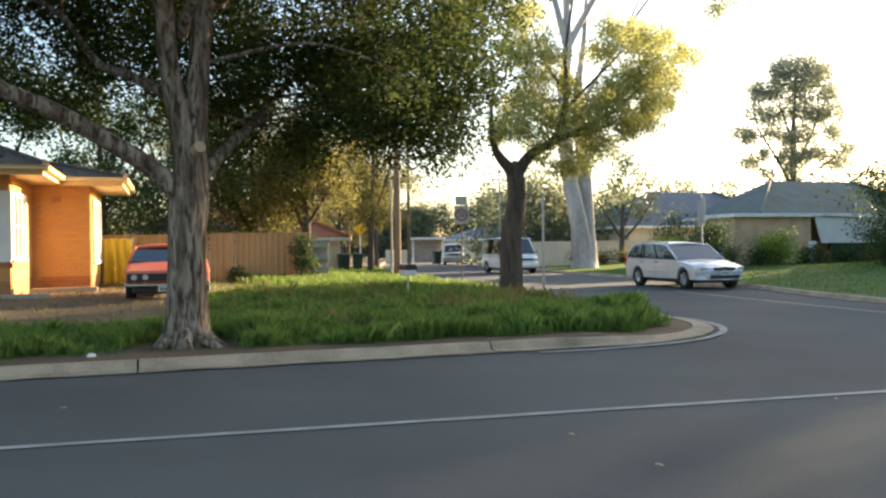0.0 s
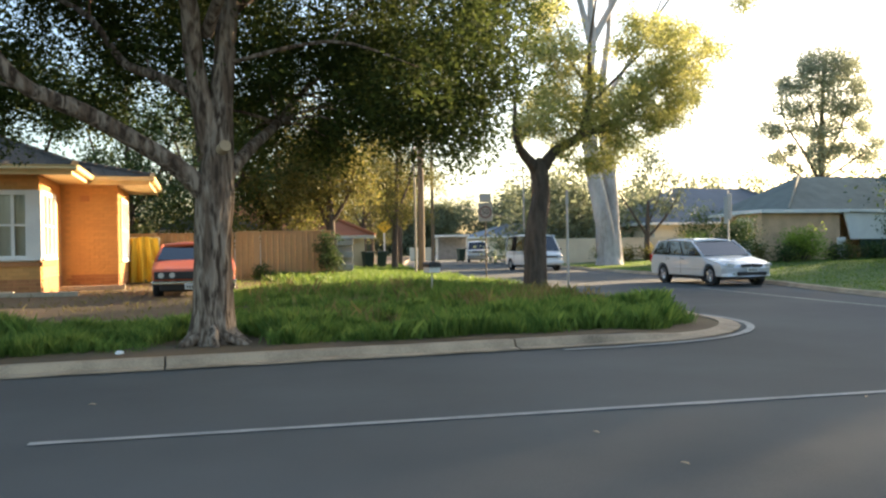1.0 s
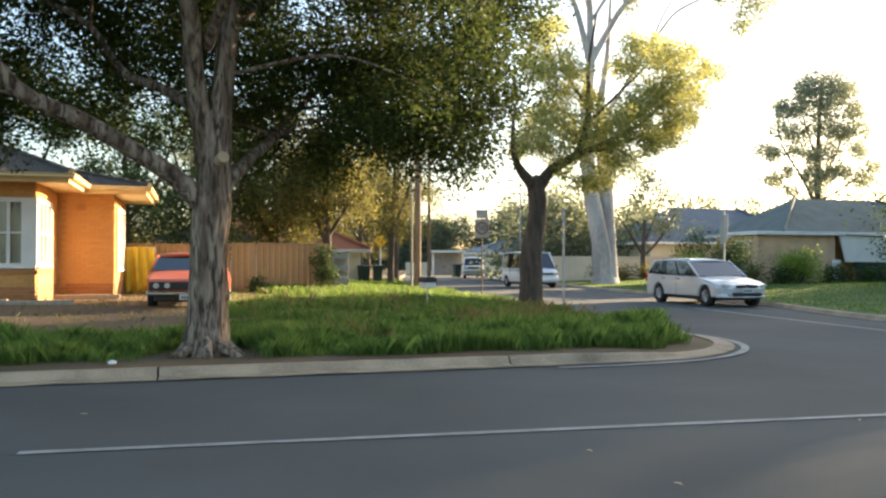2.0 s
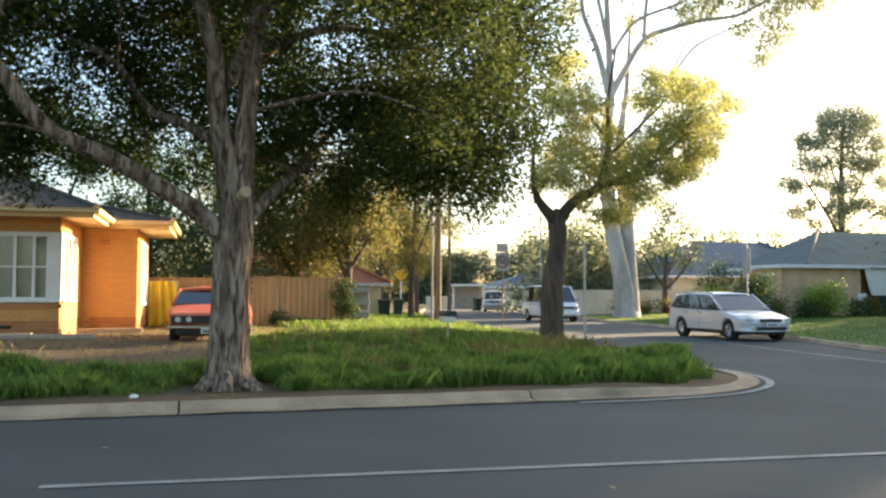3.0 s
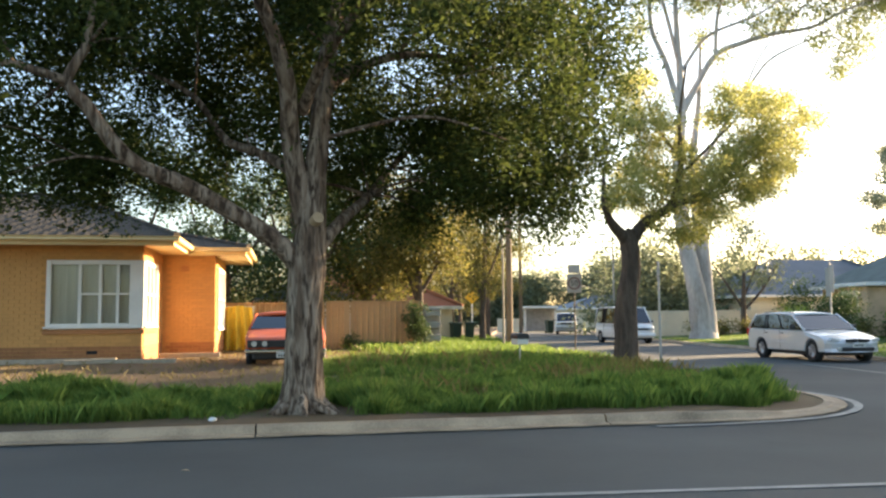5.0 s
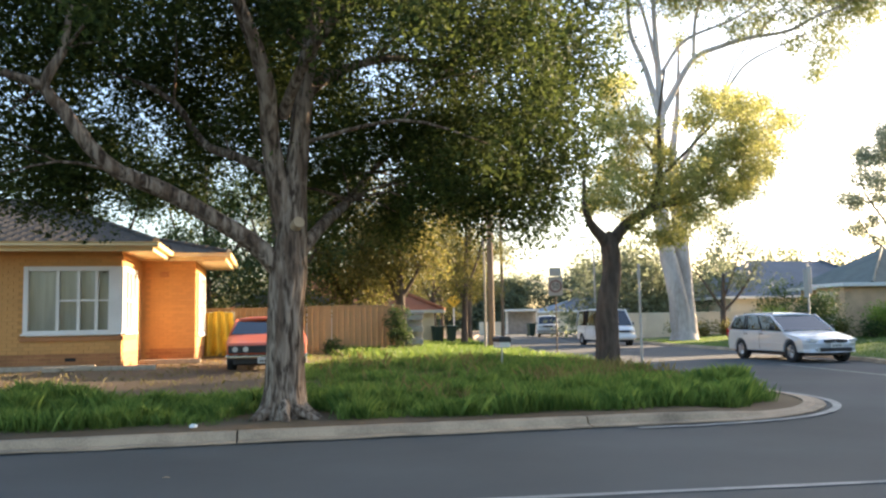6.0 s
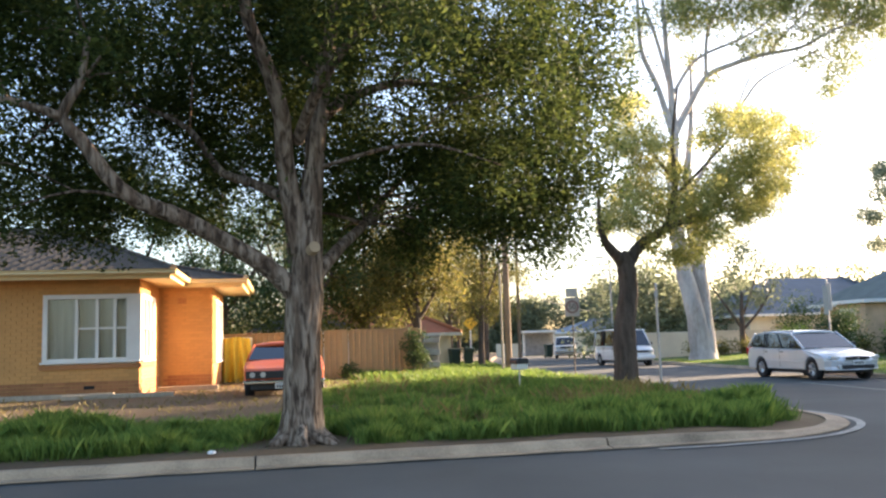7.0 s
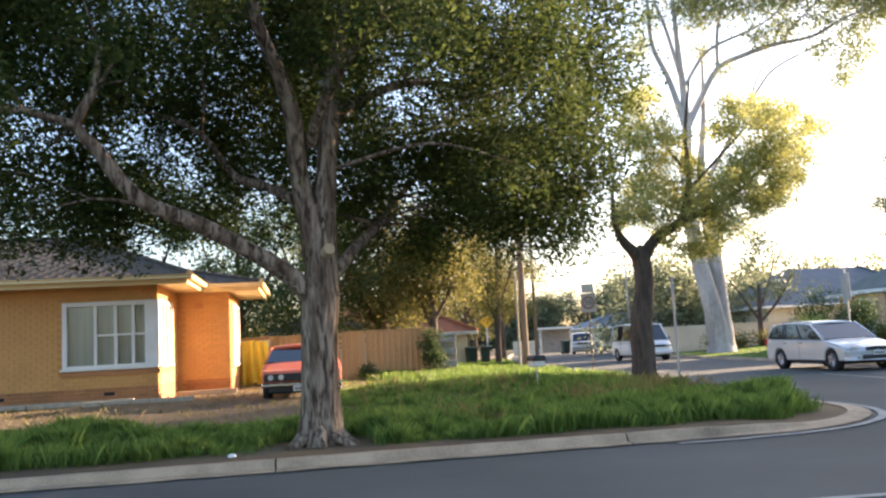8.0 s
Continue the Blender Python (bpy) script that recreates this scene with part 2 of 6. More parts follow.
def prism(outline, axis, a, b2, bevel=0.0, bm=None):
    """An outline in the two other axes, drawn out along axis from a to b2."""
    b = bmesh.new()
    def at(p, h):
        return {"x": (h, p[0], p[1]), "y": (p[0], h, p[1]), "z": (p[0], p[1], h)}[axis]
    f0 = [b.verts.new(at(p, a)) for p in outline]
    f1 = [b.verts.new(at(p, b2)) for p in outline]
    b.faces.new(f0), b.faces.new(f1)
    for i in range(len(outline)):
        b.faces.new((f0[i], f0[(i + 1) % len(outline)], f1[(i + 1) % len(outline)], f1[i]))
    bmesh.ops.recalc_face_normals(b, faces=b.faces)
    if bevel:
        bmesh.ops.bevel(b, geom=b.edges[:], offset=bevel, segments=2, affect="EDGES", profile=0.5)
    return b if bm is None else join(bm, b)


def tube(paths, n=8, rough=0.0, seed=1):
    """Tapered limbs: each path is a list of (x, y, z, radius). Returns verts, faces."""
    V, Fc = [], []
    for path in paths:
        pts = [Vector(p[:3]) for p in path]
        # smooth the path
        fine, rad = [], []
        for i in range(len(pts) - 1):
            p0, p1, p2, p3 = pts[max(i - 1, 0)], pts[i], pts[i + 1], pts[min(i + 2, len(pts) - 1)]
            steps = max(2, min(12, int((p2 - p1).length / 0.25)))
            for s in range(steps):
                u = s / steps
                fine.append(0.5 * ((2 * p1) + (p2 - p0) * u + (2 * p0 - 5 * p1 + 4 * p2 - p3) * u * u + (3 * p1 - p0 - 3 * p2 + p3) * u ** 3))
                rad.append(path[i][3] + (path[i + 1][3] - path[i][3]) * u)
        fine.append(pts[-1]), rad.append(path[-1][3])
        base = len(V)
        side = Vector((1, 0, 0)) if abs((fine[1] - fine[0]).normalized().x) < 0.8 else Vector((0, 1, 0))
        for i, p in enumerate(fine):
            d = (fine[min(i + 1, len(fine) - 1)] - fine[max(i - 1, 0)]).normalized()
            side = (side - d * side.dot(d)).normalized()
            up = d.cross(side)
            for k in range(n):
                a = 2 * math.pi * k / n
                q = side * math.cos(a) + up * math.sin(a)
                r = rad[i]
                if rough:
                    r *= 1 + rough * (noise.noise(Vector((q.x * 2.2, q.y * 2.2, p.z * 0.9 + seed))) + 0.5 * noise.noise(Vector((q.x * 7, q.y * 7, p.z * 2.5 + seed))))
                V.append(p + q * r)
        for i in range(len(fine) - 1):
            for k in range(n):
                a, b2 = base + i * n + k, base + i * n + (k + 1) % n
                Fc.append((a, b2, b2 + n, a + n))
        Fc.append(tuple(base + (len(fine) - 1) * n + k for k in range(n)))
    return V, Fc


def leaves(name, centres, spread, count, size, material, parent, droop=0.4, slim=0.45, kind=""):
    """A crown: count small folded leaves, gathered round the centres (x, y, z, weight)."""
    c = np.array(centres, float)
    w = c[:, 3] / c[:, 3].sum()
    idx = rng.choice(len(c), count, p=w)
    sp = np.array(spread if hasattr(spread, "__len__") else (spread, spread, spread))
    d = rng.normal(size=(count, 3))
    r = np.linalg.norm(d, axis=1, keepdims=True)
    d = d / r * np.minimum(r, 2.2) * 0.6
    pos = c[idx, :3] + d * sp * np.cbrt(c[idx, 3:4])
    ax = rng.normal(size=(count, 3))
    ax[:, 2] = ax[:, 2] * 0.6 - droop
    ax /= np.linalg.norm(ax, axis=1, keepdims=True)
    sd = np.cross(ax, rng.normal(size=(count, 3)))
    sd /= np.linalg.norm(sd, axis=1, keepdims=True)
    nr = np.cross(ax, sd)
    L = size * rng.uniform(0.6, 1.35, (count, 1))
    W = L * slim
    V = np.stack([pos, pos + ax * L * 0.5 + sd * W * 0.5 + nr * W * 0.15, pos + ax * L, pos + ax * L * 0.5 - sd * W * 0.5 + nr * W * 0.15], 1).reshape(-1, 3)
    return quads(name, V, material, parent, kind)


def quads(name, V, material, parent=None, kind=""):
    n = len(V) // 4
    me = bpy.data.meshes.new(name)
    me.vertices.add(len(V)), me.loops.add(n * 4), me.polygons.add(n)
    me.vertices.foreach_set("co", V.astype(np.float32).ravel())
    me.loops.foreach_set("vertex_index", np.arange(n * 4, dtype=np.int32))
    me.polygons.foreach_set("loop_start", np.arange(0, n * 4, 4, dtype=np.int32))
    me.update(calc_edges=True)
    me.materials.append(material)
    ob = new(name, me)
    ob.parent = parent
    return tagged(ob, kind=kind)


def smooth01(t):
    t = min(1.0, max(0.0, t))
    return t * t * (3 - 2 * t)

# ---- ground, roads, kerbs ----
KERB_Y, CORNER_R, SIDE_X = 10.5, 3.1, 8.9
LEFT_KERB = [(13.6, 8.9), (20, 9.1), (28, 9.5), (38, 10.2), (50, 12.2), (65, 15.8), (110, 28.0)]      # y, x
RIGHT_KERB = [(13.0, 16.0), (15.1, 15.3), (18, 16.0), (22, 17.3), (28, 18.3), (39, 19.4), (50, 21.3), (65, 24.8), (110, 37.0)]


def lerp_kerb(table, y):
    for (y0, x0), (y1, x1) in zip(table, table[1:]):
        if y <= y1:
            return x0 + (x1 - x0) * max(0.0, (y - y0) / (y1 - y0))
    (y0, x0), (y1, x1) = table[-2:]
    return x1 + (x1 - x0) * (y - y1) / (y1 - y0)


def left_edge(y):
    """The outer (road) edge of the left block at y."""
    if y < KERB_Y + CORNER_R:
        return SIDE_X - CORNER_R + math.sqrt(max(0.0, CORNER_R ** 2 - (KERB_Y + CORNER_R - y) ** 2))
    return lerp_kerb(LEFT_KERB, y)


def corner_dip(x, y):
    """How far the kerb is dropped to the road round the corner, 0 to 1."""
    return smooth01((x - 5.6) / 1.6) * smooth01((14.6 - y) / 1.4)


def left_z(x, y):
    """Height of the left block: the footway, then a rise to the house."""
    rise = 0.29 * smooth01((y - 11.5) / 7.5) * smooth01((9.5 - x) / 5.5)
    edge = CORNER_R - math.hypot(x - SIDE_X + CORNER_R, y - KERB_Y - CORNER_R) if x > SIDE_X - CORNER_R and y < KERB_Y + CORNER_R else 9.0
    dip = 0.085 * corner_dip(x, y) * smooth01((1.7 - edge) / 1.0)
    return 0.13 + rise - dip + 0.05 * noise.noise(Vector((x * 0.6, y * 0.6, 0))) * smooth01((y - 11) / 2)


ground = mesh_ob("ground", [(-2500, -2500, -0.06), (2500, -2500, -0.06), (2500, 2500, -0.06), (-2500, 2500, -0.06)], [(0, 1, 2, 3)], GROUND)
tagged(ground, "flat suburban ground reaching the horizon", "ground", kind="structure")

rx = [-90, -60, -40, -25, -15, -10, -6, -3, 0, 3, 6, 9, 12, 15, 18, 21, 25, 30, 40, 60, 90]
ry = [-1.5, 0, 1.5, 3, 5, 6.5, 8, 10, 11, 13, 15, 18, 22, 28, 36, 45, 60, 80, 115]
rv = [(x, y, 0.02 * math.cos((y - 6.5) / 4.0) - 0.02 if y < 13 else -0.0) for y in ry for x in rx]
rf = [(j * len(rx) + i, j * len(rx) + i + 1, (j + 1) * len(rx) + i + 1, (j + 1) * len(rx) + i) for j in range(len(ry) - 1) for i in range(len(rx) - 1)]
road = mesh_ob("road", rv, rf, ASPHALT)
tagged(road, "worn grey asphalt road at a street corner", "road", kind="structure")


def block_sheet(name, rows_y, x_edge, x_far, zf, material, n=46, grow=1.6):
    """A raised block of land; x runs from the kerb's edge to x_far."""
    V, Fc = [], []
    for y in rows_y:
        e = x_edge(y)
        for i in range(n):
            u = (i / (n - 1)) ** grow
            x = e + (x_far - e) * u
            V.append((x, y, zf(x, y)))
    for j in range(len(rows_y) - 1):
        for i in range(n - 1):
            a = j * n + i
            Fc.append((a, a + 1, a + n + 1, a + n))
    return mesh_ob(name, V, Fc, material, smooth=True)


ys = [KERB_Y + 0.14 + 0.0, 10.7, 10.8, 11.0, 11.25, 11.5, 12, 12.5, 13, 13.5] + [14 + 0.7 * i for i in range(30)] + [36, 38, 41, 45, 50, 57, 65, 80, 110]
lot_left = block_sheet("ground_verge", ys, lambda y: left_edge(y) - 0.13, -60, left_z, SOIL)
tagged(lot_left, "bare brown soil and weeds of a front yard and verge", "soil", kind="structure")


def right_z(x, y):
    return 0.12 + 0.28 * smooth01((x - lerp_kerb(RIGHT_KERB, y) - 1) / 9) + 0.03 * noise.noise(Vector((x * 0.5, y * 0.5, 4)))


lot_right = block_sheet("lawn", [13.4 + 0.9 * i for i in range(40)] + [50, 53, 57, 61, 65, 75, 90, 110], lambda y: lerp_kerb(RIGHT_KERB, y) + 0.14, 110, right_z, LAWN, grow=2.2)
tagged(lot_right, "mown green lawn in front of low houses", "lawn", kind="structure")


def kerb_run(pts, joint_len, side, name, label, top=0.125, width=0.17, pan=0.06, dip=None):
    """Concrete kerb with a gutter pan along pts, in cast lengths with open joints. side: +1 where the land lies to the left of the run."""
    root = empty(name, 0, 0, label=label, category="kerb", kind="structure")
    dist, fine = 0.0, []
    for (x0, y0), (x1, y1) in zip(pts, pts[1:]):
        L = math.hypot(x1 - x0, y1 - y0)
        k = max(1, int(L / 0.35))
        for i in range(k):
            fine.append((x0 + (x1 - x0) * i / k, y0 + (y1 - y0) * i / k))
    fine.append(pts[-1])
    prof = [(-pan, 0.006), (-pan, 0.022), (-0.02, 0.030), (0.0, 0.034), (0.035, top - 0.02), (0.055, top - 0.004), (0.075, top), (width, top), (width, -0.03)]
    seg, acc = [fine[0]], 0.0
    pieces = []
    for a, b in zip(fine, fine[1:]):
        acc += math.hypot(b[0] - a[0], b[1] - a[1])
        seg.append(b)
        if acc >= joint_len:
            pieces.append(seg)
            seg, acc = [b], 0.0
    if len(seg) > 1:
        pieces.append(seg)
    for sg in pieces:
        V, Fc = [], []
        for i, p in enumerate(sg):
            a, b = sg[max(i - 1, 0)], sg[min(i + 1, len(sg) - 1)]
            d = Vector((b[0] - a[0], b[1] - a[1], 0)).normalized()
            nrm = Vector((-d.y, d.x, 0)) * side
            shrink = d * (0.012 if i == 0 else -0.012 if i == len(sg) - 1 else 0)
            low = 1 - 0.72 * dip(p[0], p[1]) if dip else 1
            for q, z in prof:
                z = 0.03 + (z - 0.03) * low if z > 0.03 else z
                wob = 0.012 * noise.noise(Vector((p[0] * 1.7, p[1] * 1.7, z * 9)))
                V.append(Vector((p[0], p[1], 0)) + shrink + nrm * (q + wob) + Vector((0, 0, z + wob * 0.8)))
        n = len(prof)
        for i in range(len(sg) - 1):
            for k in range(n):
                Fc.append((i * n + k, i * n + (k + 1) % n, (i + 1) * n + (k + 1) % n, (i + 1) * n + k))
        Fc.append(tuple(range(n))), Fc.append(tuple(range((len(sg) - 1) * n, len(sg) * n)))
        o = mesh_ob("kerb_stone", V, Fc, CONCRETE, root, smooth=False)
    return root


corner = [(SIDE_X - CORNER_R + CORNER_R * math.sin(a), KERB_Y + CORNER_R - CORNER_R * math.cos(a)) for a in (i * math.pi / 2 / 10 for i in range(11))]
kerb_run([(-60, KERB_Y), (-19.73, KERB_Y), (-6.33, KERB_Y), (-1.89, KERB_Y), (2.56, KERB_Y), (5.95, KERB_Y)] + corner[1:] + [(x, y) for y, x in LEFT_KERB[1:]], 4.45, 1, "kerb",
         "weathered pale concrete kerb with gutter, cast in lengths", pan=0.16, dip=corner_dip)
kerb_run([(x, y) for y, x in reversed(RIGHT_KERB)] + [(17.6, 12.0), (20.6, 11.1), (30, 10.6), (60, 10.5)], 6.0, 1, "kerb", "low concrete kerb along a mown lawn", top=0.12)
kerb_run([(60, 1.6), (-60, 1.6)], 6.0, 1, "kerb", "concrete kerb of the near footpath", top=0.12)
near = mesh_ob("pavement", [(-60, 1.45, 0.10), (60, 1.45, 0.10), (60, -6, 0.12), (-60, -6, 0.12)], [(0, 1, 2, 3)], SOIL)
tagged(near, "bare earth footpath where the camera stands", "pavement", kind="structure")


def strip(name, pts, width, z, material, label):
    V, Fc = [], []
    for i, p in enumerate(pts):
        a, b = pts[max(i - 1, 0)], pts[min(i + 1, len(pts) - 1)]
        d = Vector((b[0] - a[0], b[1] - a[1])).normalized()
        w = width / 2 * (1 + 0.22 * noise.noise(Vector((p[0] * 2.5, p[1] * 2.5, 1))))
        V += [(p[0] - d.y * w, p[1] + d.x * w, z), (p[0] + d.y * w, p[1] - d.x * w, z)]
        if i:
            Fc.append((2 * i - 2, 2 * i - 1, 2 * i + 1, 2 * i))
    return tagged(mesh_ob(name, V, Fc, material), label, "road marking", kind="structure")


strip("road_line", [(-1.22 + 0.15 * i, 6.72 - 0.075 * 0.15 * i) for i in range(0, 220)], 0.10, 0.008, PAINT_LINE, "worn white centre line on the asphalt")
cx, cy, cr = SIDE_X - CORNER_R, KERB_Y + CORNER_R, CORNER_R + 0.31
arc = [(cx + cr * math.sin(a), cy - cr * math.cos(a)) for a in (radians(d) for d in range(8, 104, 3))]
strip("edge_line", [(4.6, 10.14), (5.4, 10.12)] + arc + [(9.35, 15.6)], 0.13, 0.008, PAINT_LINE, "pale painted line round the corner kerb")
strip("gutter_line", [(13.2, 10.6)] + [(13.42 + 0.1 * i + 0.004 * i * i, 13.2 + 1.1 * i) for i in range(9)], 0.12, 0.008, PAINT_LINE, "pale worn seam along the side of the road")

# ---- the brick house on the corner block ----
HZ, EAVE = 0.34, 3.12          # floor line of the brickwork, underside of the eaves
house = empty("house", -6, 24, 0, label="cream brick single-storey house with dark tiled hip roof and cream eaves", category="house")


def hpart(name, bm, material, parent=None, label="", smooth=False):
    bm.transform(Matrix.Translation((6, -24, 0)))
    return part(name, bm, material, parent or house, label, smooth)


# brickwork cores with real window openings; outer faces sit 1 cm behind the bricks
WIN = (-5.62, -3.58, 1.28, 2.80)           # front window: x0, x1, z0, z1
SIDE_WIN = (21.22, 22.95, 1.28, 2.80)      # window in the return: y0, y1
END_WIN = (24.75, 26.9, 1.15, 2.85)        # window in the end wall
T = 0.24


def wall_with_hole(a0, a1, z0, z1, hole, place, depth):
    """Four blocks round an opening. place(a, b, z) maps along, into, up."""
    h0, h1, k0, k1 = hole
    bm = bmesh.new()
    for (p0, p1, q0, q1) in ((a0, h0, z0, z1), (h1, a1, z0, z1), (h0, h1, z0, k0), (h0, h1, k1, z1)):
        if p1 - p0 > 0.001:
            b = box(p0, p1, 0, depth, q0, q1)
            for v in b.verts:
                v.co = Vector(place(*v.co))
            join(bm, b)
    return bm


FX, FY, RX, RY, EX, EY = -3.50, 21.13, -2.08, 24.2, -15.0, 28.0
hpart("wall_core", wall_with_hole(EX, FX - 0.012, 0.0, EAVE + 0.1, WIN, lambda a, b, z: (a, FY + 0.01 + b, z), T), MORTAR)
hpart("wall_core", wall_with_hole(FY + 0.02, RY + 0.2, 0.0, EAVE + 0.1, SIDE_WIN, lambda a, b, z: (FX - 0.01 - b, a, z), T), MORTAR)
hpart("wall_core", box(FX - 0.2, RX - 0.01, RY + 0.01, RY + T, 0.0, EAVE + 0.1), MORTAR)
hpart("wall_core", wall_with_hole(RY + T, EY, 0.0, EAVE + 0.1, END_WIN, lambda a, b, z: (RX - 0.01 - b, a, z), T), MORTAR)
hpart("wall_core", box(EX, RX - 0.01, EY, EY + T, 0.0, EAVE + 0.1), MORTAR)
hpart("wall_core", box(EX, EX + T, FY + 0.3, EY, 0.0, EAVE + 0.1), MORTAR)
hpart("inner_floor", box(EX + T, FX - T, FY + T, EY, 0.3, 0.5), DARK)
hpart("room_divider", box(EX + T, FX - 0.3, 24.3, 24.4, 0.5, EAVE), CURTAIN)

# eaves: soffit, fascia and gutter along each run
hpart("soffit", box(EX - 0.6, -2.75, 20.55, EY + 0.4, EAVE + 0.1, EAVE + 0.14), CREAM)
hpart("soffit", box(-2.75, -1.25, 23.65, EY + 0.4, EAVE + 0.1, EAVE + 0.14), CREAM)
for a in ((EX - 0.6, -2.72, 20.52, 20.55), (-2.75, -2.72, 20.55, 23.62), (-2.72, -1.22, 23.62, 23.65), (-1.25, -1.22, 23.65, EY + 0.4)):
    hpart("fascia", box(*a, EAVE + 0.05, EAVE + 0.24, 0.006), CREAM)
for p0, p1 in (((EX - 0.6, 20.46), (-2.66, 20.46)), ((-2.66, 20.46), (-2.66, 23.56)), ((-2.66, 23.56), (-1.16, 23.56)), ((-1.16, 23.56), (-1.16, EY + 0.4))):
    d = (Vector(p1) - Vector(p0)).normalized()
    nx, ny = d.y, -d.x
    g = bmesh.new()
    prof = [(-0.055, 0.0), (0.05, 0.0), (0.075, 0.03), (0.06, 0.07), (0.085, 0.11), (0.06, 0.115), (0.05, 0.02), (-0.045, 0.02)]
    rows = []
    for p in (Vector(p0) - d * 0.0, Vector(p1) + d * 0.06):
        rows.append([g.verts.new((p.x + nx * q, p.y + ny * q, EAVE + 0.15 + z)) for q, z in prof])
    for k in range(len(prof)):
        g.faces.new((rows[0][k], rows[0][(k + 1) % len(prof)], rows[1][(k + 1) % len(prof)], rows[1][k]))
    g.faces.new(rows[0]), g.faces.new(rows[1])
    hpart("gutter", g, CREAM)

# roof: hipped planes as a solid under the tiles
RZ, RIDGE_Y, RIDGE_Z = EAVE + 0.24, 25.3, 4.95
hip_x = -6.3
r = bmesh.new()
vs = [r.verts.new(p) for p in ((EX - 0.7, 20.45, RZ), (-2.65, 20.45, RZ), (-2.65, 23.55, RZ + 0.02), (-1.15, 23.55, RZ), (-1.15, EY + 0.5, RZ), (EX - 0.7, EY + 2.1, RZ),
                               (EX + 2, RIDGE_Y, RIDGE_Z), (hip_x, RIDGE_Y, RIDGE_Z), (-3.9, 25.85, 4.02))]
for f in ((0, 1, 7, 6), (1, 2, 8, 7), (2, 3, 8), (3, 4, 8), (4, 5, 6, 7), (4, 7, 8), (5, 0, 6), (0, 5, 4, 3, 2, 1)):
    r.faces.new([vs[i] for i in f])
hpart("roof_deck", r, ROOF_TILE)


def tile_mesh():
    """One concrete roof tile with a rolled edge, along x, rising along y."""
    b = bmesh.new()
    xs = [(-0.15, 0.012), (-0.11, 0.026), (-0.07, 0.022), (0.0, 0.016), (0.10, 0.016), (0.152, 0.018)]
    lo = [b.verts.new((x, 0.0, z)) for x, z in xs]
    hi = [b.verts.new((x, 0.36, z - 0.012)) for x, z in xs]
    un = [b.verts.new((x, 0.0, z - 0.016)) for x, z in xs]
    for i in range(len(xs) - 1):
        b.faces.new((lo[i], lo[i + 1], hi[i + 1], hi[i]))
        b.faces.new((un[i], un[i + 1], lo[i + 1], lo[i]))
    me = bpy.data.meshes.new("tile")
    b.to_mesh(me), b.free()
    me.materials.append(ROOF_TILE)
    return me


TILE = tile_mesh()


def tile_slope(parent, p_eave, along, up, width_at, run, first_parts):
    """Rows of tiles up a slope. width_at(s): start and end along the eave at s metres up. Returns how many became parts."""
    along, up = along.normalized(), up.normalized()
    nrm = along.cross(up)
    base = Matrix((along, up, nrm)).transposed().to_4x4()
    V, Fc, made = [], [], 0
    src = [v.co.copy() for v in TILE.vertices]
    polys = [tuple(q.vertices) for q in TILE.polygons]
    s = 0.0
    while s < run:
        a0, a1 = width_at(s)
        a = a1 - 0.15
        while a > a0 + 0.1:
            m = Matrix.Translation(p_eave + along * a + up * s + nrm * (0.02 + 0.006 * noise.noise(Vector((a * 3, s * 3, 2))))) @ base @ pose(0, 0, 0, 2.2, 0, 0.8 * noise.noise(Vector((a * 5, s * 5, 9))))
            if made < first_parts:
                o = new("roof_tile", TILE)
                o.parent = parent
                o.matrix_basis = Matrix.Translation((6, -24, 0)) @ m
                made += 1
            else:
                k = len(V)
                V += [m @ c + Vector((6, -24, 0)) for c in src]
                Fc += [tuple(k + i for i in q) for q in polys]
            a -= 0.302
        s += 0.315
    if V:
        tagged(mesh_ob("roof_tiles", V, Fc, ROOF_TILE, parent), kind="stuff")
    return made


# lean-to of wing slope, front slope
fr_up = Vector((0, RIDGE_Y - 20.45, RIDGE_Z - RZ))
tile_slope(house, Vector((0, 20.43, RZ)), Vector((1, 0, 0)), fr_up,
           lambda s: (max(EX, -12.5), -2.65 + (hip_x + 2.65) * s / fr_up.length), fr_up.length, 150)
e_up = Vector((-3.9 + 1.15, 0, 4.02 - RZ))
tile_slope(house, Vector((0, 23.53, RZ)), Vector((1, 0, 0)), Vector((0, 25.85 - 23.55, 4.02 - RZ)),
           lambda s: (-2.65 - 1.25 * s / 2.4, -1.15 - 2.75 * s / 2.4), 2.4, 60)
for a, b in (((-2.65, 20.45, RZ), (hip_x, RIDGE_Y, RIDGE_Z)), ((-1.15, 23.55, RZ), (-3.9, 25.85, 4.02)), ((hip_x, RIDGE_Y, RIDGE_Z), (EX + 2, RIDGE_Y, RIDGE_Z))):
    a, b = Vector(a), Vector(b)
    k = int((b - a).length / 0.4)
    for i in range(k):
        hpart("ridge_tile", cyl(a + (b - a) * (i / k) + Vector((0, 0, 0.03)), a + (b - a) * ((i + 1.12) / k) + Vector((0, 0, 0.02)), 0.10, 0.088, 8), ROOF_TILE)


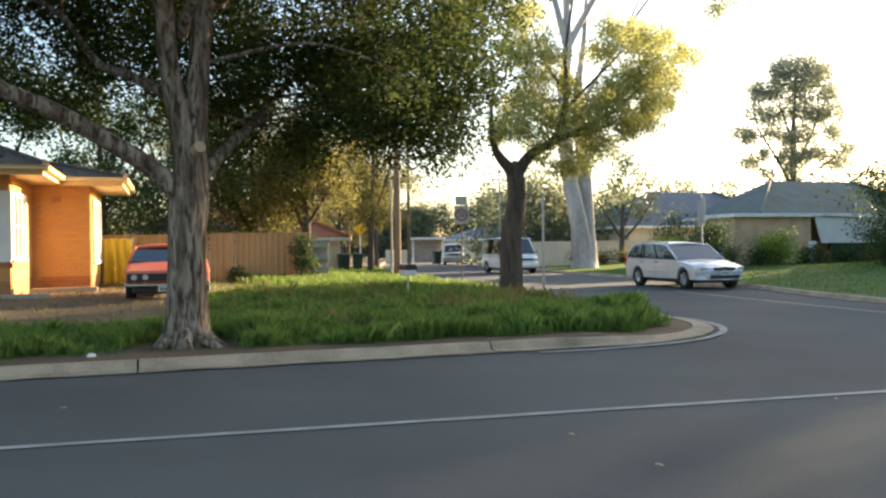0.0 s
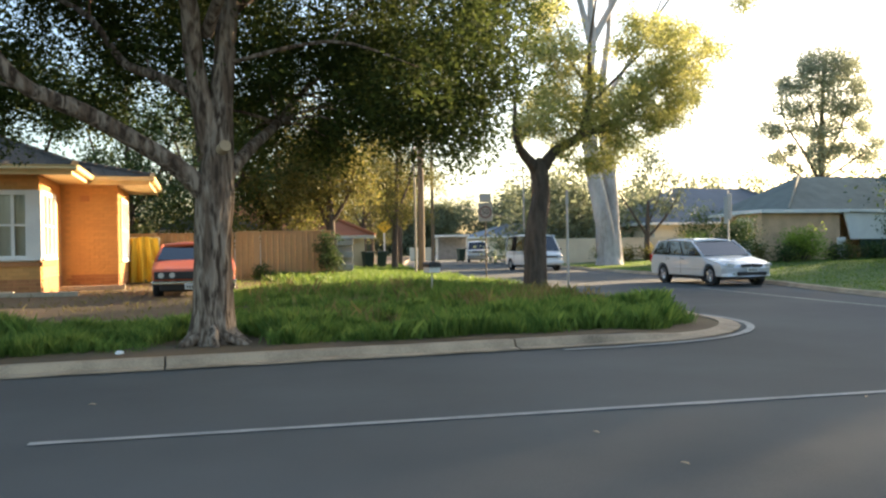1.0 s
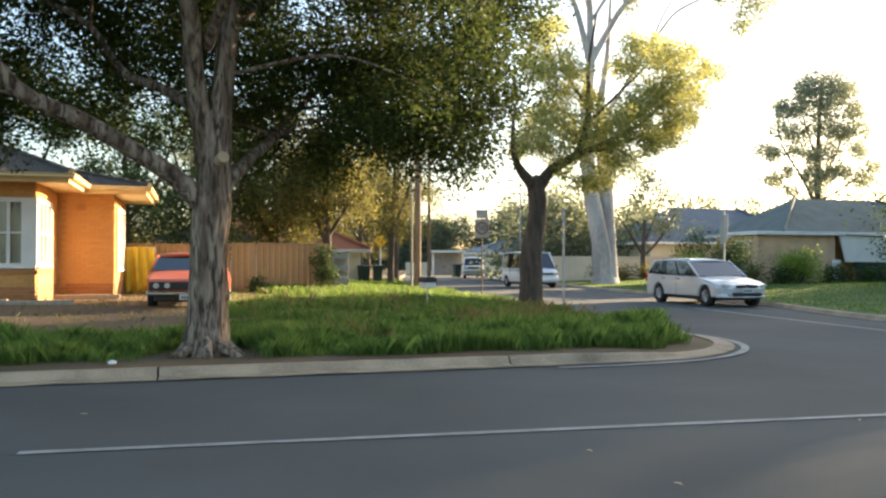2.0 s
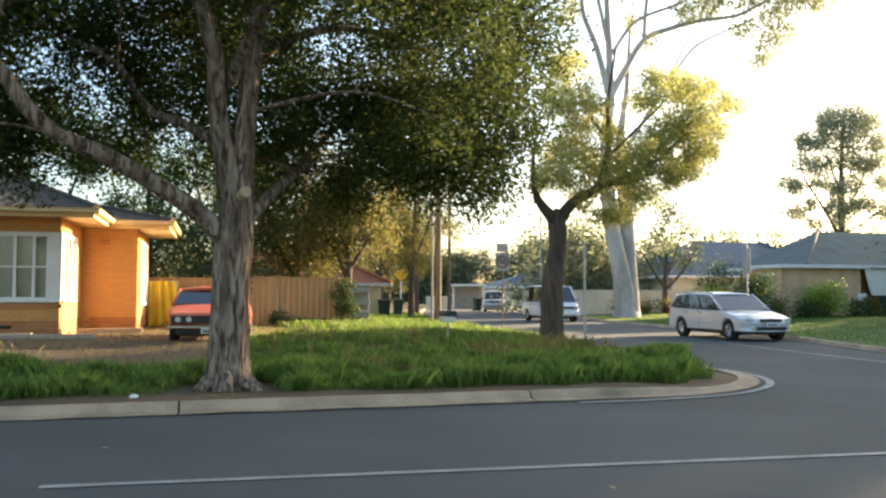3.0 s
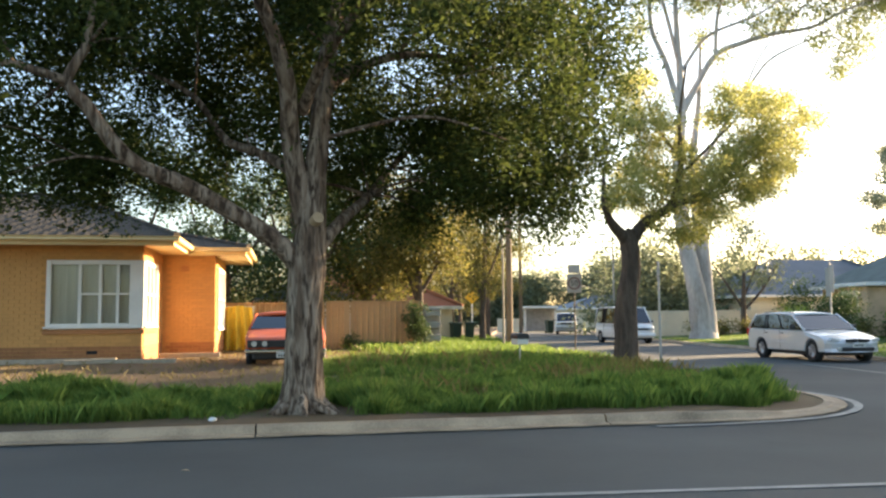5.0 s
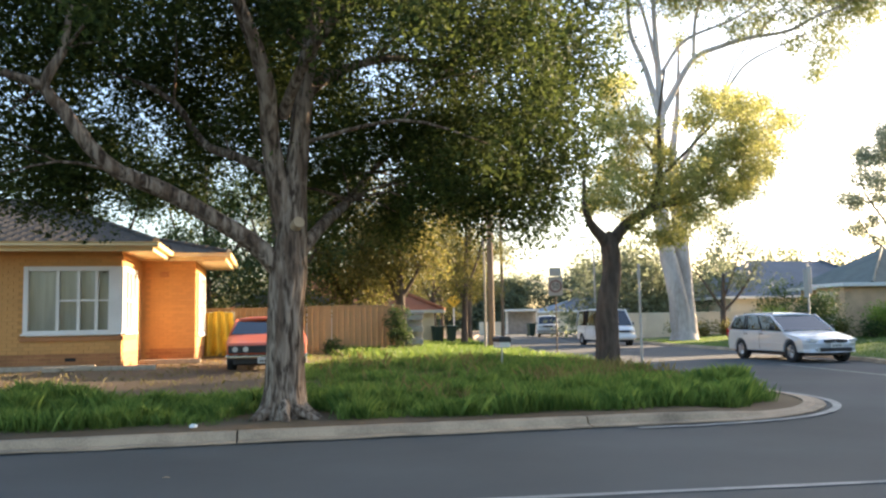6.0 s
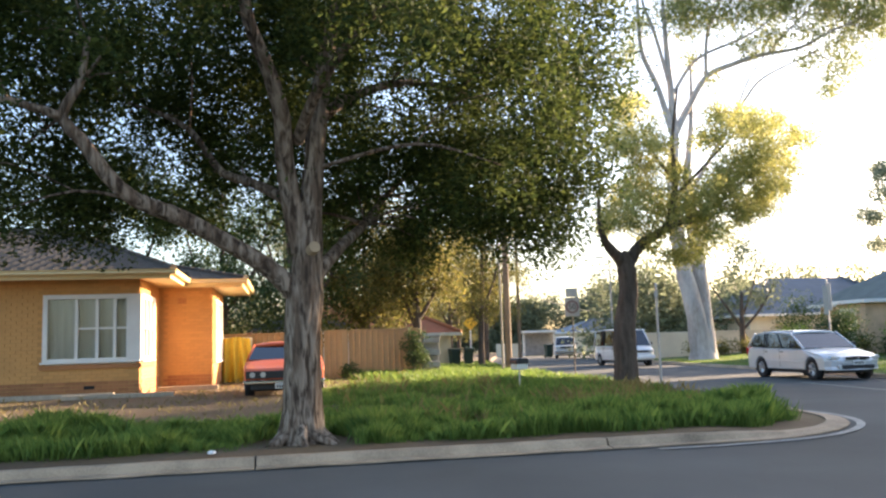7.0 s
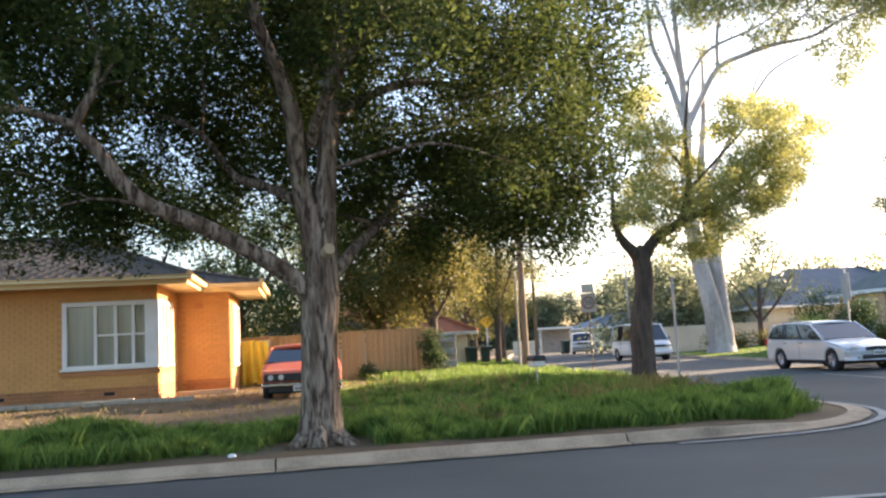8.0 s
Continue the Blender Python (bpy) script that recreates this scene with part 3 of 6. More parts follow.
def sash(p0, ux, z0, z1, cols, material=WHITE, proud=0.05, back=0.10):
    """A white timber window between p0 and p0 + ux * width, with bars. cols: list of (width, pane rows)."""
    ux = Vector(ux)
    n = Vector((ux.y, -ux.x, 0))
    base = Matrix((ux, -n, Vector((0, 0, 1)))).transposed().to_4x4()
    base.translation = Vector((p0[0], p0[1], 0))
    width = sum(c for c, _ in cols)
    win = part("window", box(0, width, 0.0, 0.05, z0 - 0.07, z0, 0.006), material, house, "white-painted timber window", m=Matrix.Translation((6, -24, 0)) @ base)
    def sub(name, bm, mt):
        return part(name, bm, mt, win)
    sub("frame", box(-0.06, 0.05, -proud, 0.09, z0, z1 + 0.06, 0.008), material)
    sub("frame", box(width - 0.05, width + 0.06, -proud, 0.09, z0, z1 + 0.06, 0.008), material)
    sub("frame", box(0.05, width - 0.05, -proud + 0.003, 0.09, z1 - 0.05, z1 + 0.06, 0.008), material)
    sub("frame", box(0.05, width - 0.05, -proud + 0.003, 0.09, z0, z0 + 0.07, 0.008), material)
    sub("window_sill", box(-0.1, width + 0.1, -0.09, 0.04, z0 - 0.05, z0 + 0.0, 0.01), material)
    x = 0.05
    for i, (c, rows) in enumerate(cols):
        x1 = x + c - (0.1 if i in (0, len(cols) - 1) else 0) * (1 if len(cols) > 1 else 0)
        x1 = min(x1, width - 0.05)
        if i < len(cols) - 1:
            sub("mullion", box(x1 - 0.035, x1 + 0.035, -proud + 0.006, 0.08, z0 + 0.06, z1 - 0.04, 0.005), material)
        for rr in range(rows):
            za, zb = z0 + 0.07 + (z1 - z0 - 0.12) * rr / rows, z0 + 0.07 + (z1 - z0 - 0.12) * (rr + 1) / rows
            if rr:
                sub("glazing_bar", box(x + 0.03, x1 - 0.03, -proud + 0.012, 0.05, za - 0.025, za + 0.025, 0.004), material)
            pane = sub("pane", box(x, x1, 0.02, 0.026, za, zb), GLASS)
            pane.visible_shadow = False
        x = x1
    sub("net_curtain", prism([(0.05 + i * (width - 0.1) / 60, back + 0.008 * math.sin(i * 1.1)) for i in range(61)] + [(width - 0.05 - i * (width - 0.1) / 60, back + 0.01 + 0.008 * math.sin((60 - i) * 1.1)) for i in range(61)], "z", z0 + 0.02, z1 - 0.03), CURTAIN)
    return win


w = WIN[1] - WIN[0]
sash((WIN[0], FY), (1, 0, 0), WIN[2], WIN[3], [(0.74, 1), (0.46, 2), (0.40, 2), (w - 1.60, 2)])
sash((FX, SIDE_WIN[0]), (0, 1, 0), SIDE_WIN[2], SIDE_WIN[3], [(0.6, 2), (0.55, 2), (0.58, 2)], proud=0.07, back=0.06)
sash((RX, END_WIN[0]), (0, 1, 0), END_WIN[2], END_WIN[3], [(0.75, 2), (0.65, 2), (0.75, 2)], proud=0.07, back=0.06)
hpart("corner_post", box(FX - 0.30, FX + 0.035, FY - 0.065, FY + 0.06, WIN[2], WIN[3] + 0.06, 0.008), WHITE, label="white corner post of the bay window")
hpart("vent", box(-3.02, -2.78, RY - 0.012, RY + 0.02, 2.76, 2.92, 0.004), BRICK_RED, label="small red terracotta wall vent")
for a in ((WIN[0] - 0.12, FX + 0.03, FY - 0.045, FY + 0.02), (FX - 0.02, FX + 0.045, FY - 0.045, SIDE_WIN[1] + 0.1)):
    hpart("brick_sill", box(*a, 1.10, 1.20, 0.008), BRICK_RED)
for vx in (-4.75, -7.2):
    hpart("vent", box(vx, vx + 0.24, FY - 0.018, FY - 0.008, 0.62, 0.70, 0.003), DARK, label="dark floor vent in the brick base")
# timber and pipe lying along the foot of the wall
for x0, x1, yy, z in ((-9.5, -4.0, 20.7, 0.50), (-3.3, -1.8, 22.6, 0.52), (-5.0, -2.6, 20.2, 0.49)):
    plank = empty("plank", (x0 + x1) / 2, yy, z, 3 * rng.uniform(-1, 1), label="pale weathered timber plank lying along the wall foot", category="plank")
    part("board", box(-(x1 - x0) / 2, (x1 - x0) / 2, -0.08, 0.08, -0.08, 0.04, 0.006), POLE_PALE, plank)

# ---- trees ----
def tree(name, x, y, label, limbs, bark, clumps, spread, count, size, leaf, droop=0.4, slim=0.45, sides=14, rough=0.16, twig=0.02, twig_share=1.0, group=""):
    """A tree: trunk and limbs as paths of (x, y, z, r), twigs from the nearest limb to each clump, and a crown of leaves."""
    root = empty(name, x, y, 0, label=label, category="tree", group=group)
    sh = lambda path: [(a - x, b - y, c, r) for a, b, c, r in path]
    for i, path in enumerate(limbs):
        V, Fc = tube([sh(path)], sides if i == 0 else 10, rough if i == 0 else rough * 0.6, seed=i)
        mesh_ob("trunk" if i == 0 else "limb", V, Fc, bark, root, True)
    pts = [(Vector(p[:3]), p[3]) for path in limbs for p in path[1:]]
    tw = []
    for c in clumps:
        if rng.random() > twig_share:
            continue
        v = Vector(c[:3])
        near, rr = min(pts, key=lambda q: (q[0] - v).length + (0.8 if q[0].z > v.z + 0.3 else 0))
        if (near - v).length < 0.3:
            continue
        mid = near.lerp(v, 0.5) + Vector((rng.normal(0, 0.12), rng.normal(0, 0.12), 0.12 * (v - near).length))
        r0 = min(rr * 0.5, twig + 0.006 * (v - near).length)
        tw.append(sh([(*near, r0), (*mid, r0 * 0.65), (*v, r0 * 0.2)]))
        pts.append((mid, r0 * 0.6))
    if tw:
        V, Fc = tube(tw, 5)
        tagged(mesh_ob("branchwork", V, Fc, bark, root, True), kind="stuff")
    leaves("crown", [(c[0] - x, c[1] - y, c[2], c[3]) for c in clumps], spread, count, size, leaf, root, droop, slim)
    return root


def cloud(n, lo, hi, keep):
    out = []
    while len(out) < n:
        p = [rng.uniform(a, b) for a, b in zip(lo, hi)]
        if keep(*p):
            out.append((*p, rng.uniform(0.5, 1.5)))
    return out


def big_crown(x, y, z):
    """The wide dome of the corner tree; open below its limbs on the camera's side."""
    ex = (x - 0.2) / (8.2 if x < 0.2 else 5.0)
    ey = (y - 12.6) / (4.6 if y > 12.6 else 4.4)
    ez = (z - 4.8) / (5.6 if z > 4.8 else 2.1)
    r2 = ex * ex + ey * ey + ez * ez
    if r2 > 1 or rng.random() > 0.25 + 0.75 * r2:
        return False
    if x < -1.8 and z > 4.2 and rng.random() < 0.18:
        return False
    if y < 11.9 and z < 4.9 and -3.3 < x < 2.6:
        return False
    if y < 12.6 and z < 3.4 and -2.6 < x < 1.4:
        return False
    if z < 3.5 and x > 1.0 and y < 15:
        return z > 3.15 + 0.8 * noise.noise(Vector((x * 0.8, y * 0.8, 3)))
    if z < 3.3 and x < 1.0 and y < 14:
        return z > 3.15 + 0.4 * noise.noise(Vector((x * 0.9, y * 0.9, 5))) and x < -2.2
    return True


trunk_main = [(0.15, 11.86, 0.0, 0.45), (0.16, 11.86, 0.2, 0.335), (0.18, 11.86, 0.6, 0.265), (0.195, 11.86, 1.39, 0.248), (0.225, 11.86, 2.05, 0.265), (0.28, 11.86, 2.7, 0.20),
              (0.32, 11.88, 3.4, 0.165), (0.38, 11.9, 3.96, 0.15), (0.46, 12.0, 4.82, 0.14), (0.60, 12.2, 5.74, 0.12), (0.8, 12.4, 6.8, 0.09), (0.9, 12.5, 8.2, 0.05)]
big_limbs = [
    trunk_main,
    [(0.2, 11.84, 2.75, 0.16), (0.08, 11.8, 3.37, 0.145), (-0.03, 11.7, 4.07, 0.13), (-0.05, 11.5, 4.58, 0.12), (-0.27, 11.3, 5.32, 0.10), (-0.48, 11.1, 5.8, 0.085), (-0.6, 10.9, 6.6, 0.06), (-0.7, 10.8, 7.6, 0.03)],
    [(0.2, 11.82, 2.05, 0.15), (0.02, 11.8, 2.27, 0.145), (-0.3, 11.7, 2.55, 0.125), (-0.81, 11.5, 2.86, 0.115), (-1.38, 11.3, 3.17, 0.11), (-1.91, 11.1, 3.37, 0.10), (-2.24, 11, 3.67, 0.095), (-2.52, 10.9, 4.09, 0.085), (-2.75, 10.8, 4.38, 0.075), (-2.54, 10.8, 4.78, 0.055), (-2.45, 10.8, 5.4, 0.035)],
    [(0.12, 11.9, 3.3, 0.10), (-0.06, 11.95, 3.55, 0.085), (-0.54, 12.2, 3.83, 0.07), (-0.92, 12.5, 4.01, 0.06), (-1.19, 12.8, 4.4, 0.05), (-1.46, 13, 4.8, 0.045), (-1.96, 13.3, 5.14, 0.035), (-2.42, 13.5, 5.33, 0.02)],
    [(0.3, 11.9, 2.25, 0.12), (0.42, 11.95, 2.45, 0.10), (0.75, 12.4, 2.87, 0.085), (1.22, 13.2, 3.36, 0.07), (1.66, 14.0, 3.95, 0.055), (2.2, 14.7, 4.5, 0.04), (3.0, 15.3, 5.0, 0.02)],
    [(0.52, 12.0, 4.75, 0.10), (0.68, 12.1, 4.92, 0.085), (1.13, 12.3, 5.22, 0.07), (1.6, 12.6, 5.46, 0.06), (2.1, 12.9, 5.6, 0.05), (2.71, 13.2, 5.58, 0.04), (3.78, 13.6, 5.43, 0.02)],
    [(-2.7, 10.8, 4.35, 0.06), (-3.3, 10.6, 4.5, 0.045), (-4.1, 10.4, 4.5, 0.025)],
    [(0.14, 11.7, 4.3, 0.09), (0.5, 11.0, 5.0, 0.07), (1.2, 10.2, 5.7, 0.05), (2.2, 9.6, 6.2, 0.02)],
    [(0.12, 11.78, 0.34, 0.10), (-0.1, 11.58, 0.2, 0.07), (-0.36, 11.5, 0.08, 0.03)],
    [(0.22, 11.75, 0.32, 0.10), (0.42, 11.52, 0.2, 0.07), (0.66, 11.42, 0.09, 0.03)],
    [(0.18, 11.72, 0.45, 0.09), (0.16, 11.46, 0.2, 0.08), (0.22, 11.28, 0.09, 0.03)],
    [(0.3, 11.86, 0.4, 0.10), (0.50, 11.78, 0.20, 0.07), (0.68, 11.70, 0.10, 0.03)],
    [(0.06, 11.86, 0.4, 0.09), (-0.14, 11.80, 0.2, 0.07), (-0.28, 11.76, 0.10, 0.03)],
]
corner_tree = tree("street_tree", 0.15, 11.86, "large spreading street tree with furrowed bark beside the kerb", big_limbs, BARK,
                   cloud(500, (-8.2, 8.3, 2.6), (5.8, 17.2, 10.4), big_crown)
                   + cloud(60, (-1.6, 12.6, 4.2), (0.9, 15.5, 8), lambda x, y, z: True) + cloud(26, (2.2, 12.6, 3.6), (5.0, 15.4, 4.8), lambda x, y, z: True)
                   + cloud(90, (-5.0, 12.4, 3.8), (0.3, 16.6, 9), big_crown) + cloud(150, (0.8, 11.5, 3.0), (5.2, 17, 8.5), big_crown)
                   + cloud(60, (-5.4, 9.8, 4.7), (-3.0, 12.6, 7.0), lambda x, y, z: True) + cloud(26, (-3.4, 12.8, 4.7), (-1.2, 15.4, 6.4), lambda x, y, z: True) + cloud(12, (-3.4, 12.2, 3.3), (-1.9, 13.6, 3.8), lambda x, y, z: True) + cloud(16, (3.4, 12.6, 3.0), (5.0, 14.4, 4.0), lambda x, y, z: True),
                   0.42, 325000, 0.094, LEAF_BIG, droop=0.3, slim=0.42, rough=0.12, sides=40)
part("cut_limb_stub", cyl((0.17, -0.15, 2.75), (0.22, -0.30, 2.80), 0.085, 0.08, 14), CUT_WOOD, corner_tree, "pale sawn stub of a limb")


def sprays(boughs, y, deep, per, loose):
    """Leaf sprays gathered round boughs (x, z, radius) at depth y: several small clumps in each, with gaps between the boughs."""
    out = []
    for bx, bz, br in boughs:
        for _ in range(per):
            a = rng.normal(size=3)
            a *= rng.random() ** 0.5 / np.linalg.norm(a)
            by = y + rng.normal(0, deep)
            out.append((bx * by / y + a[0] * br * loose, by + a[1] * br, 1.4 + (bz - 1.4) * by / y + a[2] * br * loose * 0.75, (br / 0.45) ** 2 * rng.uniform(0.25, 0.6)))
    return out


boughs = [(8.96, 7.64, 0.41), (9.22, 6.96, 0.44), (8.6, 6.54, 0.34), (9.4, 6.04, 0.44), (8.82, 5.4, 0.43), (9.59, 5.13, 0.47), (8.96, 4.5, 0.4), (9.8, 4.42, 0.44),
           (10.32, 5.15, 0.48), (10.8, 4.55, 0.48), (11.3, 5.34, 0.49), (11.87, 5.91, 0.56), (12.54, 6.34, 0.57), (13.23, 5.97, 0.51), (13.58, 6.71, 0.34), (12.26, 7.17, 0.54),
           (11.58, 7.41, 0.4), (11.14, 6.75, 0.36), (12.96, 7.16, 0.41), (12.54, 5.39, 0.5), (11.99, 4.79, 0.49), (11.29, 4.26, 0.42), (10.61, 3.83, 0.41), (9.99, 3.69, 0.34),
           (12.69, 4.81, 0.33), (13.24, 5.41, 0.3), (9.75, 6.52, 0.32), (10.06, 5.84, 0.32), (11.63, 5.2, 0.39), (9.26, 3.83, 0.25), (8.15, 4.4, 0.36), (8.45, 4.95, 0.4)]
tree("street_tree", 8.5, 20.4, "forked street tree with dark trunk and yellow-green leaves on the verge",
     [[(8.45, 20.4, 0.0, 0.44), (8.47, 20.4, 0.4, 0.33), (8.52, 20.4, 1.65, 0.275), (8.68, 20.4, 2.7, 0.25), (8.62, 20.4, 3.35, 0.24), (8.5, 20.4, 3.6, 0.17)],
      [(8.62, 20.4, 3.2, 0.17), (8.4, 20.3, 3.5, 0.15), (8.15, 20.2, 3.71, 0.13), (7.85, 20, 4.13, 0.085), (7.75, 19.8, 5.0, 0.04)],
      [(8.66, 20.4, 3.2, 0.18), (8.9, 20.4, 3.65, 0.16), (9.35, 20.5, 4, 0.13), (9.93, 20.6, 4.34, 0.11), (10.3, 20.7, 5.44, 0.08), (10.35, 20.8, 6.71, 0.05), (10.6, 20.8, 8.2, 0.025)],
      [(9.6, 20.5, 4.15, 0.075), (10.6, 20.4, 4.6, 0.055), (11.7, 20.3, 5.2, 0.04), (12.6, 20.2, 6.0, 0.02)],
      [(10.2, 20.7, 5.1, 0.055), (11.0, 20.5, 5.9, 0.04), (12.0, 20.3, 6.9, 0.02)],
      [(10.3, 20.7, 5.6, 0.05), (9.7, 20.6, 6.3, 0.035), (9.2, 20.5, 7.4, 0.015)],
      [(9.9, 20.6, 4.35, 0.05), (10.9, 20.7, 4.5, 0.035), (11.9, 20.7, 4.9, 0.02)]],
     BARK_DARK, sprays(boughs, 20.4, 0.7, 10, 1.3), 0.36, 52000, 0.105, LEAF_LOCUST, droop=0.7, slim=0.36, twig=0.012)

GX, GY = 22.6, 43.3
gum_ends = [(22.0, 20.5, 0.9), (23.5, 20.8, 1.09), (23.1, 19.2, 0.79), (25.0, 20.4, 1.1), (26.7, 20.9, 1.31), (28.5, 21.2, 1.33), (30.0, 21.0, 1.24), (31.8, 21.3, 1.26), (33.6, 21.5, 1.4),
            (35.5, 21.5, 1.3), (37.2, 21.8, 1.16), (36.4, 20.1, 0.98), (34.8, 20.1, 1.04), (32.9, 19.1, 0.86), (34.1, 18.1, 0.87), (33.0, 17.1, 0.93), (31.9, 16.0, 0.69), (30.7, 17.8, 0.69),
            (30.9, 13.2, 0.6), (28.8, 19.1, 0.9), (27.2, 18.3, 0.67), (24.5, 16.2, 0.5), (20.8, 19.7, 0.78), (19.7, 18.0, 0.69), (23.4, 17.6, 0.57), (38.0, 21.0, 0.67), (30.9, 19.6, 0.77)]
gum_ends += [(x, z + 2.2, r_) for x, z, r_ in gum_ends[:11]]
tree("gum_tree", GX, GY, "tall gum tree with smooth pale bark and thin sunlit crown", [
    [(22.55, 43.3, 0.0, 0.95), (22.5, 43.3, 0.7, 0.66), (22.25, 43.2, 2.5, 0.52), (21.75, 43.2, 4.8, 0.46), (21.45, 43.2, 6.9, 0.40), (21.4, 43.3, 9.9, 0.33), (21.75, 43.4, 13.0, 0.27)],
    [(21.75, 43.4, 12.6, 0.25), (21.76, 43.5, 15.3, 0.20), (21.62, 43.5, 18.9, 0.14), (21.6, 43.5, 24, 0.06)],
    [(21.75, 43.4, 12.6, 0.22), (20.95, 43.5, 15.7, 0.16), (20.12, 43.5, 17.8, 0.13), (20.03, 43.5, 20.9, 0.09), (19.8, 43.5, 23.5, 0.04)],
    [(21.65, 43.5, 16.0, 0.12), (20.97, 43.5, 18.9, 0.10), (20.38, 43.5, 20.6, 0.08), (20.1, 43.5, 23, 0.03)],
    [(21.75, 43.5, 12.8, 0.24), (22.81, 43.5, 14.6, 0.19), (24.07, 43.5, 16.4, 0.165), (26.03, 43.6, 17.3, 0.14), (27.87, 43.7, 17.9, 0.125), (30.49, 43.8, 18.5, 0.10), (32.64, 43.8, 19.6, 0.08), (35.42, 43.8, 20.8, 0.04)],
    [(24.0, 43.5, 16.2, 0.12), (24.31, 43.6, 18.9, 0.10), (25.25, 43.7, 21.1, 0.07), (25.6, 43.7, 23.5, 0.03)],
    [(21.9, 43.5, 15.3, 0.12), (23.0, 43.6, 16.9, 0.10), (24.12, 43.6, 17.8, 0.09), (26.66, 43.7, 18.9, 0.07), (28.63, 43.8, 20.2, 0.05), (30.2, 43.8, 22, 0.025)],
    [(22.6, 43.6, 9.6, 0.15), (24.0, 43.6, 11.6, 0.12), (24.94, 43.6, 13.0, 0.10), (26.51, 43.6, 15.2, 0.085), (27.81, 43.7, 16.5, 0.07), (30.45, 43.8, 17.8, 0.05), (32.26, 43.8, 18.6, 0.025)],
    [(25.6, 43.6, 13.9, 0.07), (26.7, 43.6, 16.2, 0.055), (27.9, 43.6, 17.8, 0.04)],
    [(31.0, 43.8, 18.3, 0.05), (32.4, 43.8, 17.7, 0.035), (33.4, 43.8, 17.0, 0.02)],
    [(27.3, 43.6, 15.8, 0.04), (29.2, 43.7, 14.6, 0.03), (30.8, 43.8, 13.4, 0.015)],
    [(28.2, 43.7, 18.0, 0.08), (29.6, 43.8, 19.4, 0.06), (31.6, 43.8, 21.2, 0.03)],
    [(22.75, 43.25, 0.3, 0.62), (22.78, 43.35, 2.6, 0.47), (22.72, 43.4, 5.0, 0.42), (22.5, 43.5, 7.8, 0.33), (22.4, 43.5, 10.2, 0.24), (22.9, 43.6, 13.5, 0.15), (23.2, 43.7, 17, 0.06)]],
    BARK_GUM, sprays(gum_ends, 43.8, 0.9, 8, 1.05), 0.62, 44000, 0.24, LEAF_GUM, droop=0.9, slim=0.32, rough=0.10, twig=0.022)

# taller mixed trees behind the fence
for i, (x, y, h, wd) in enumerate(((-6.5, 33, 8.5, 3.2), (-2.4, 33.5, 8, 3.0), (0.6, 31.5, 7.4, 2.8), (3.0, 32.5, 6.8, 2.5), (4.9, 31.5, 6.4, 1.8), (4.4, 42, 8.5, 2.6), (10.8, 56, 9.0, 3.2), (8, 58, 9.5, 3.8), (13.4, 66, 10, 3.8), (0, 45, 10, 4.5), (9.9, 43, 8.6, 2.4), (12.8, 54, 10, 3.5))):
    lean = rng.normal(0, 0.3)
    lm = [[(x, y, 0, 0.19), (x + lean * 0.4, y, h * 0.3, 0.15), (x + lean, y, h * 0.6, 0.10), (x + lean * 1.4, y, h * 0.95, 0.04)],
          [(x + lean * 0.4, y, h * 0.28, 0.09), (x - wd * 0.3, y, h * 0.5, 0.06), (x - wd * 0.5, y, h * 0.75, 0.03)],
          [(x + lean * 0.5, y, h * 0.36, 0.09), (x + wd * 0.35, y, h * 0.55, 0.06), (x + wd * 0.55, y, h * 0.8, 0.03)]]
    cl = cloud(70, (x - wd, y - wd * 0.8, 3.0 if i in (4, 10, 11) else 1.9), (x + wd, y + wd * 0.8, h + 0.8), lambda a, b, c: ((a - x) / wd) ** 2 + ((b - y) / (wd * 0.8)) ** 2 + ((c - h * 0.6) / (h * 0.48)) ** 2 < 1)
    tree("garden_tree", x, y, "olive-leaved garden tree behind a steel fence" if y < 40 else "olive-leaved tree on the side street verge", lm, BARK_DARK, cl, 0.5, 12500 if i < 3 else 11000, 0.15, LEAF_HEDGE if i < 3 else LEAF_FAR_HAZED if i == 9 else LEAF_BACK, droop=0.7, group="garden trees", sides=8)

# small bare-branched tree before the cream fence
tree("small_tree", 27.3, 47.2, "small dark tree with thin twiggy crown before a cream fence",
     [[(27.3, 47.2, 0, 0.2), (27.3, 47.2, 2, 0.16), (27.4, 47.2, 4, 0.08)], [(27.3, 47.2, 1.8, 0.1), (26.2, 47, 3.2, 0.07), (25.2, 47, 4.6, 0.03)], [(27.3, 47.2, 1.7, 0.1), (28.5, 47, 3.0, 0.07), (29.6, 47, 4.6, 0.03)],
      [(27.3, 47.2, 2.4, 0.08), (28.2, 47.2, 4.4, 0.05), (28.8, 47.2, 6.2, 0.02)]],
     BARK_DARK, cloud(34, (25.6, 45.5, 3), (29.8, 49, 7.4), lambda a, b, c: ((a - 27.9) / 1.9) ** 2 + ((c - 5.0) / 2.3) ** 2 < 1), 0.5, 2200, 0.2, LEAF_FAR_HAZED, sides=8)
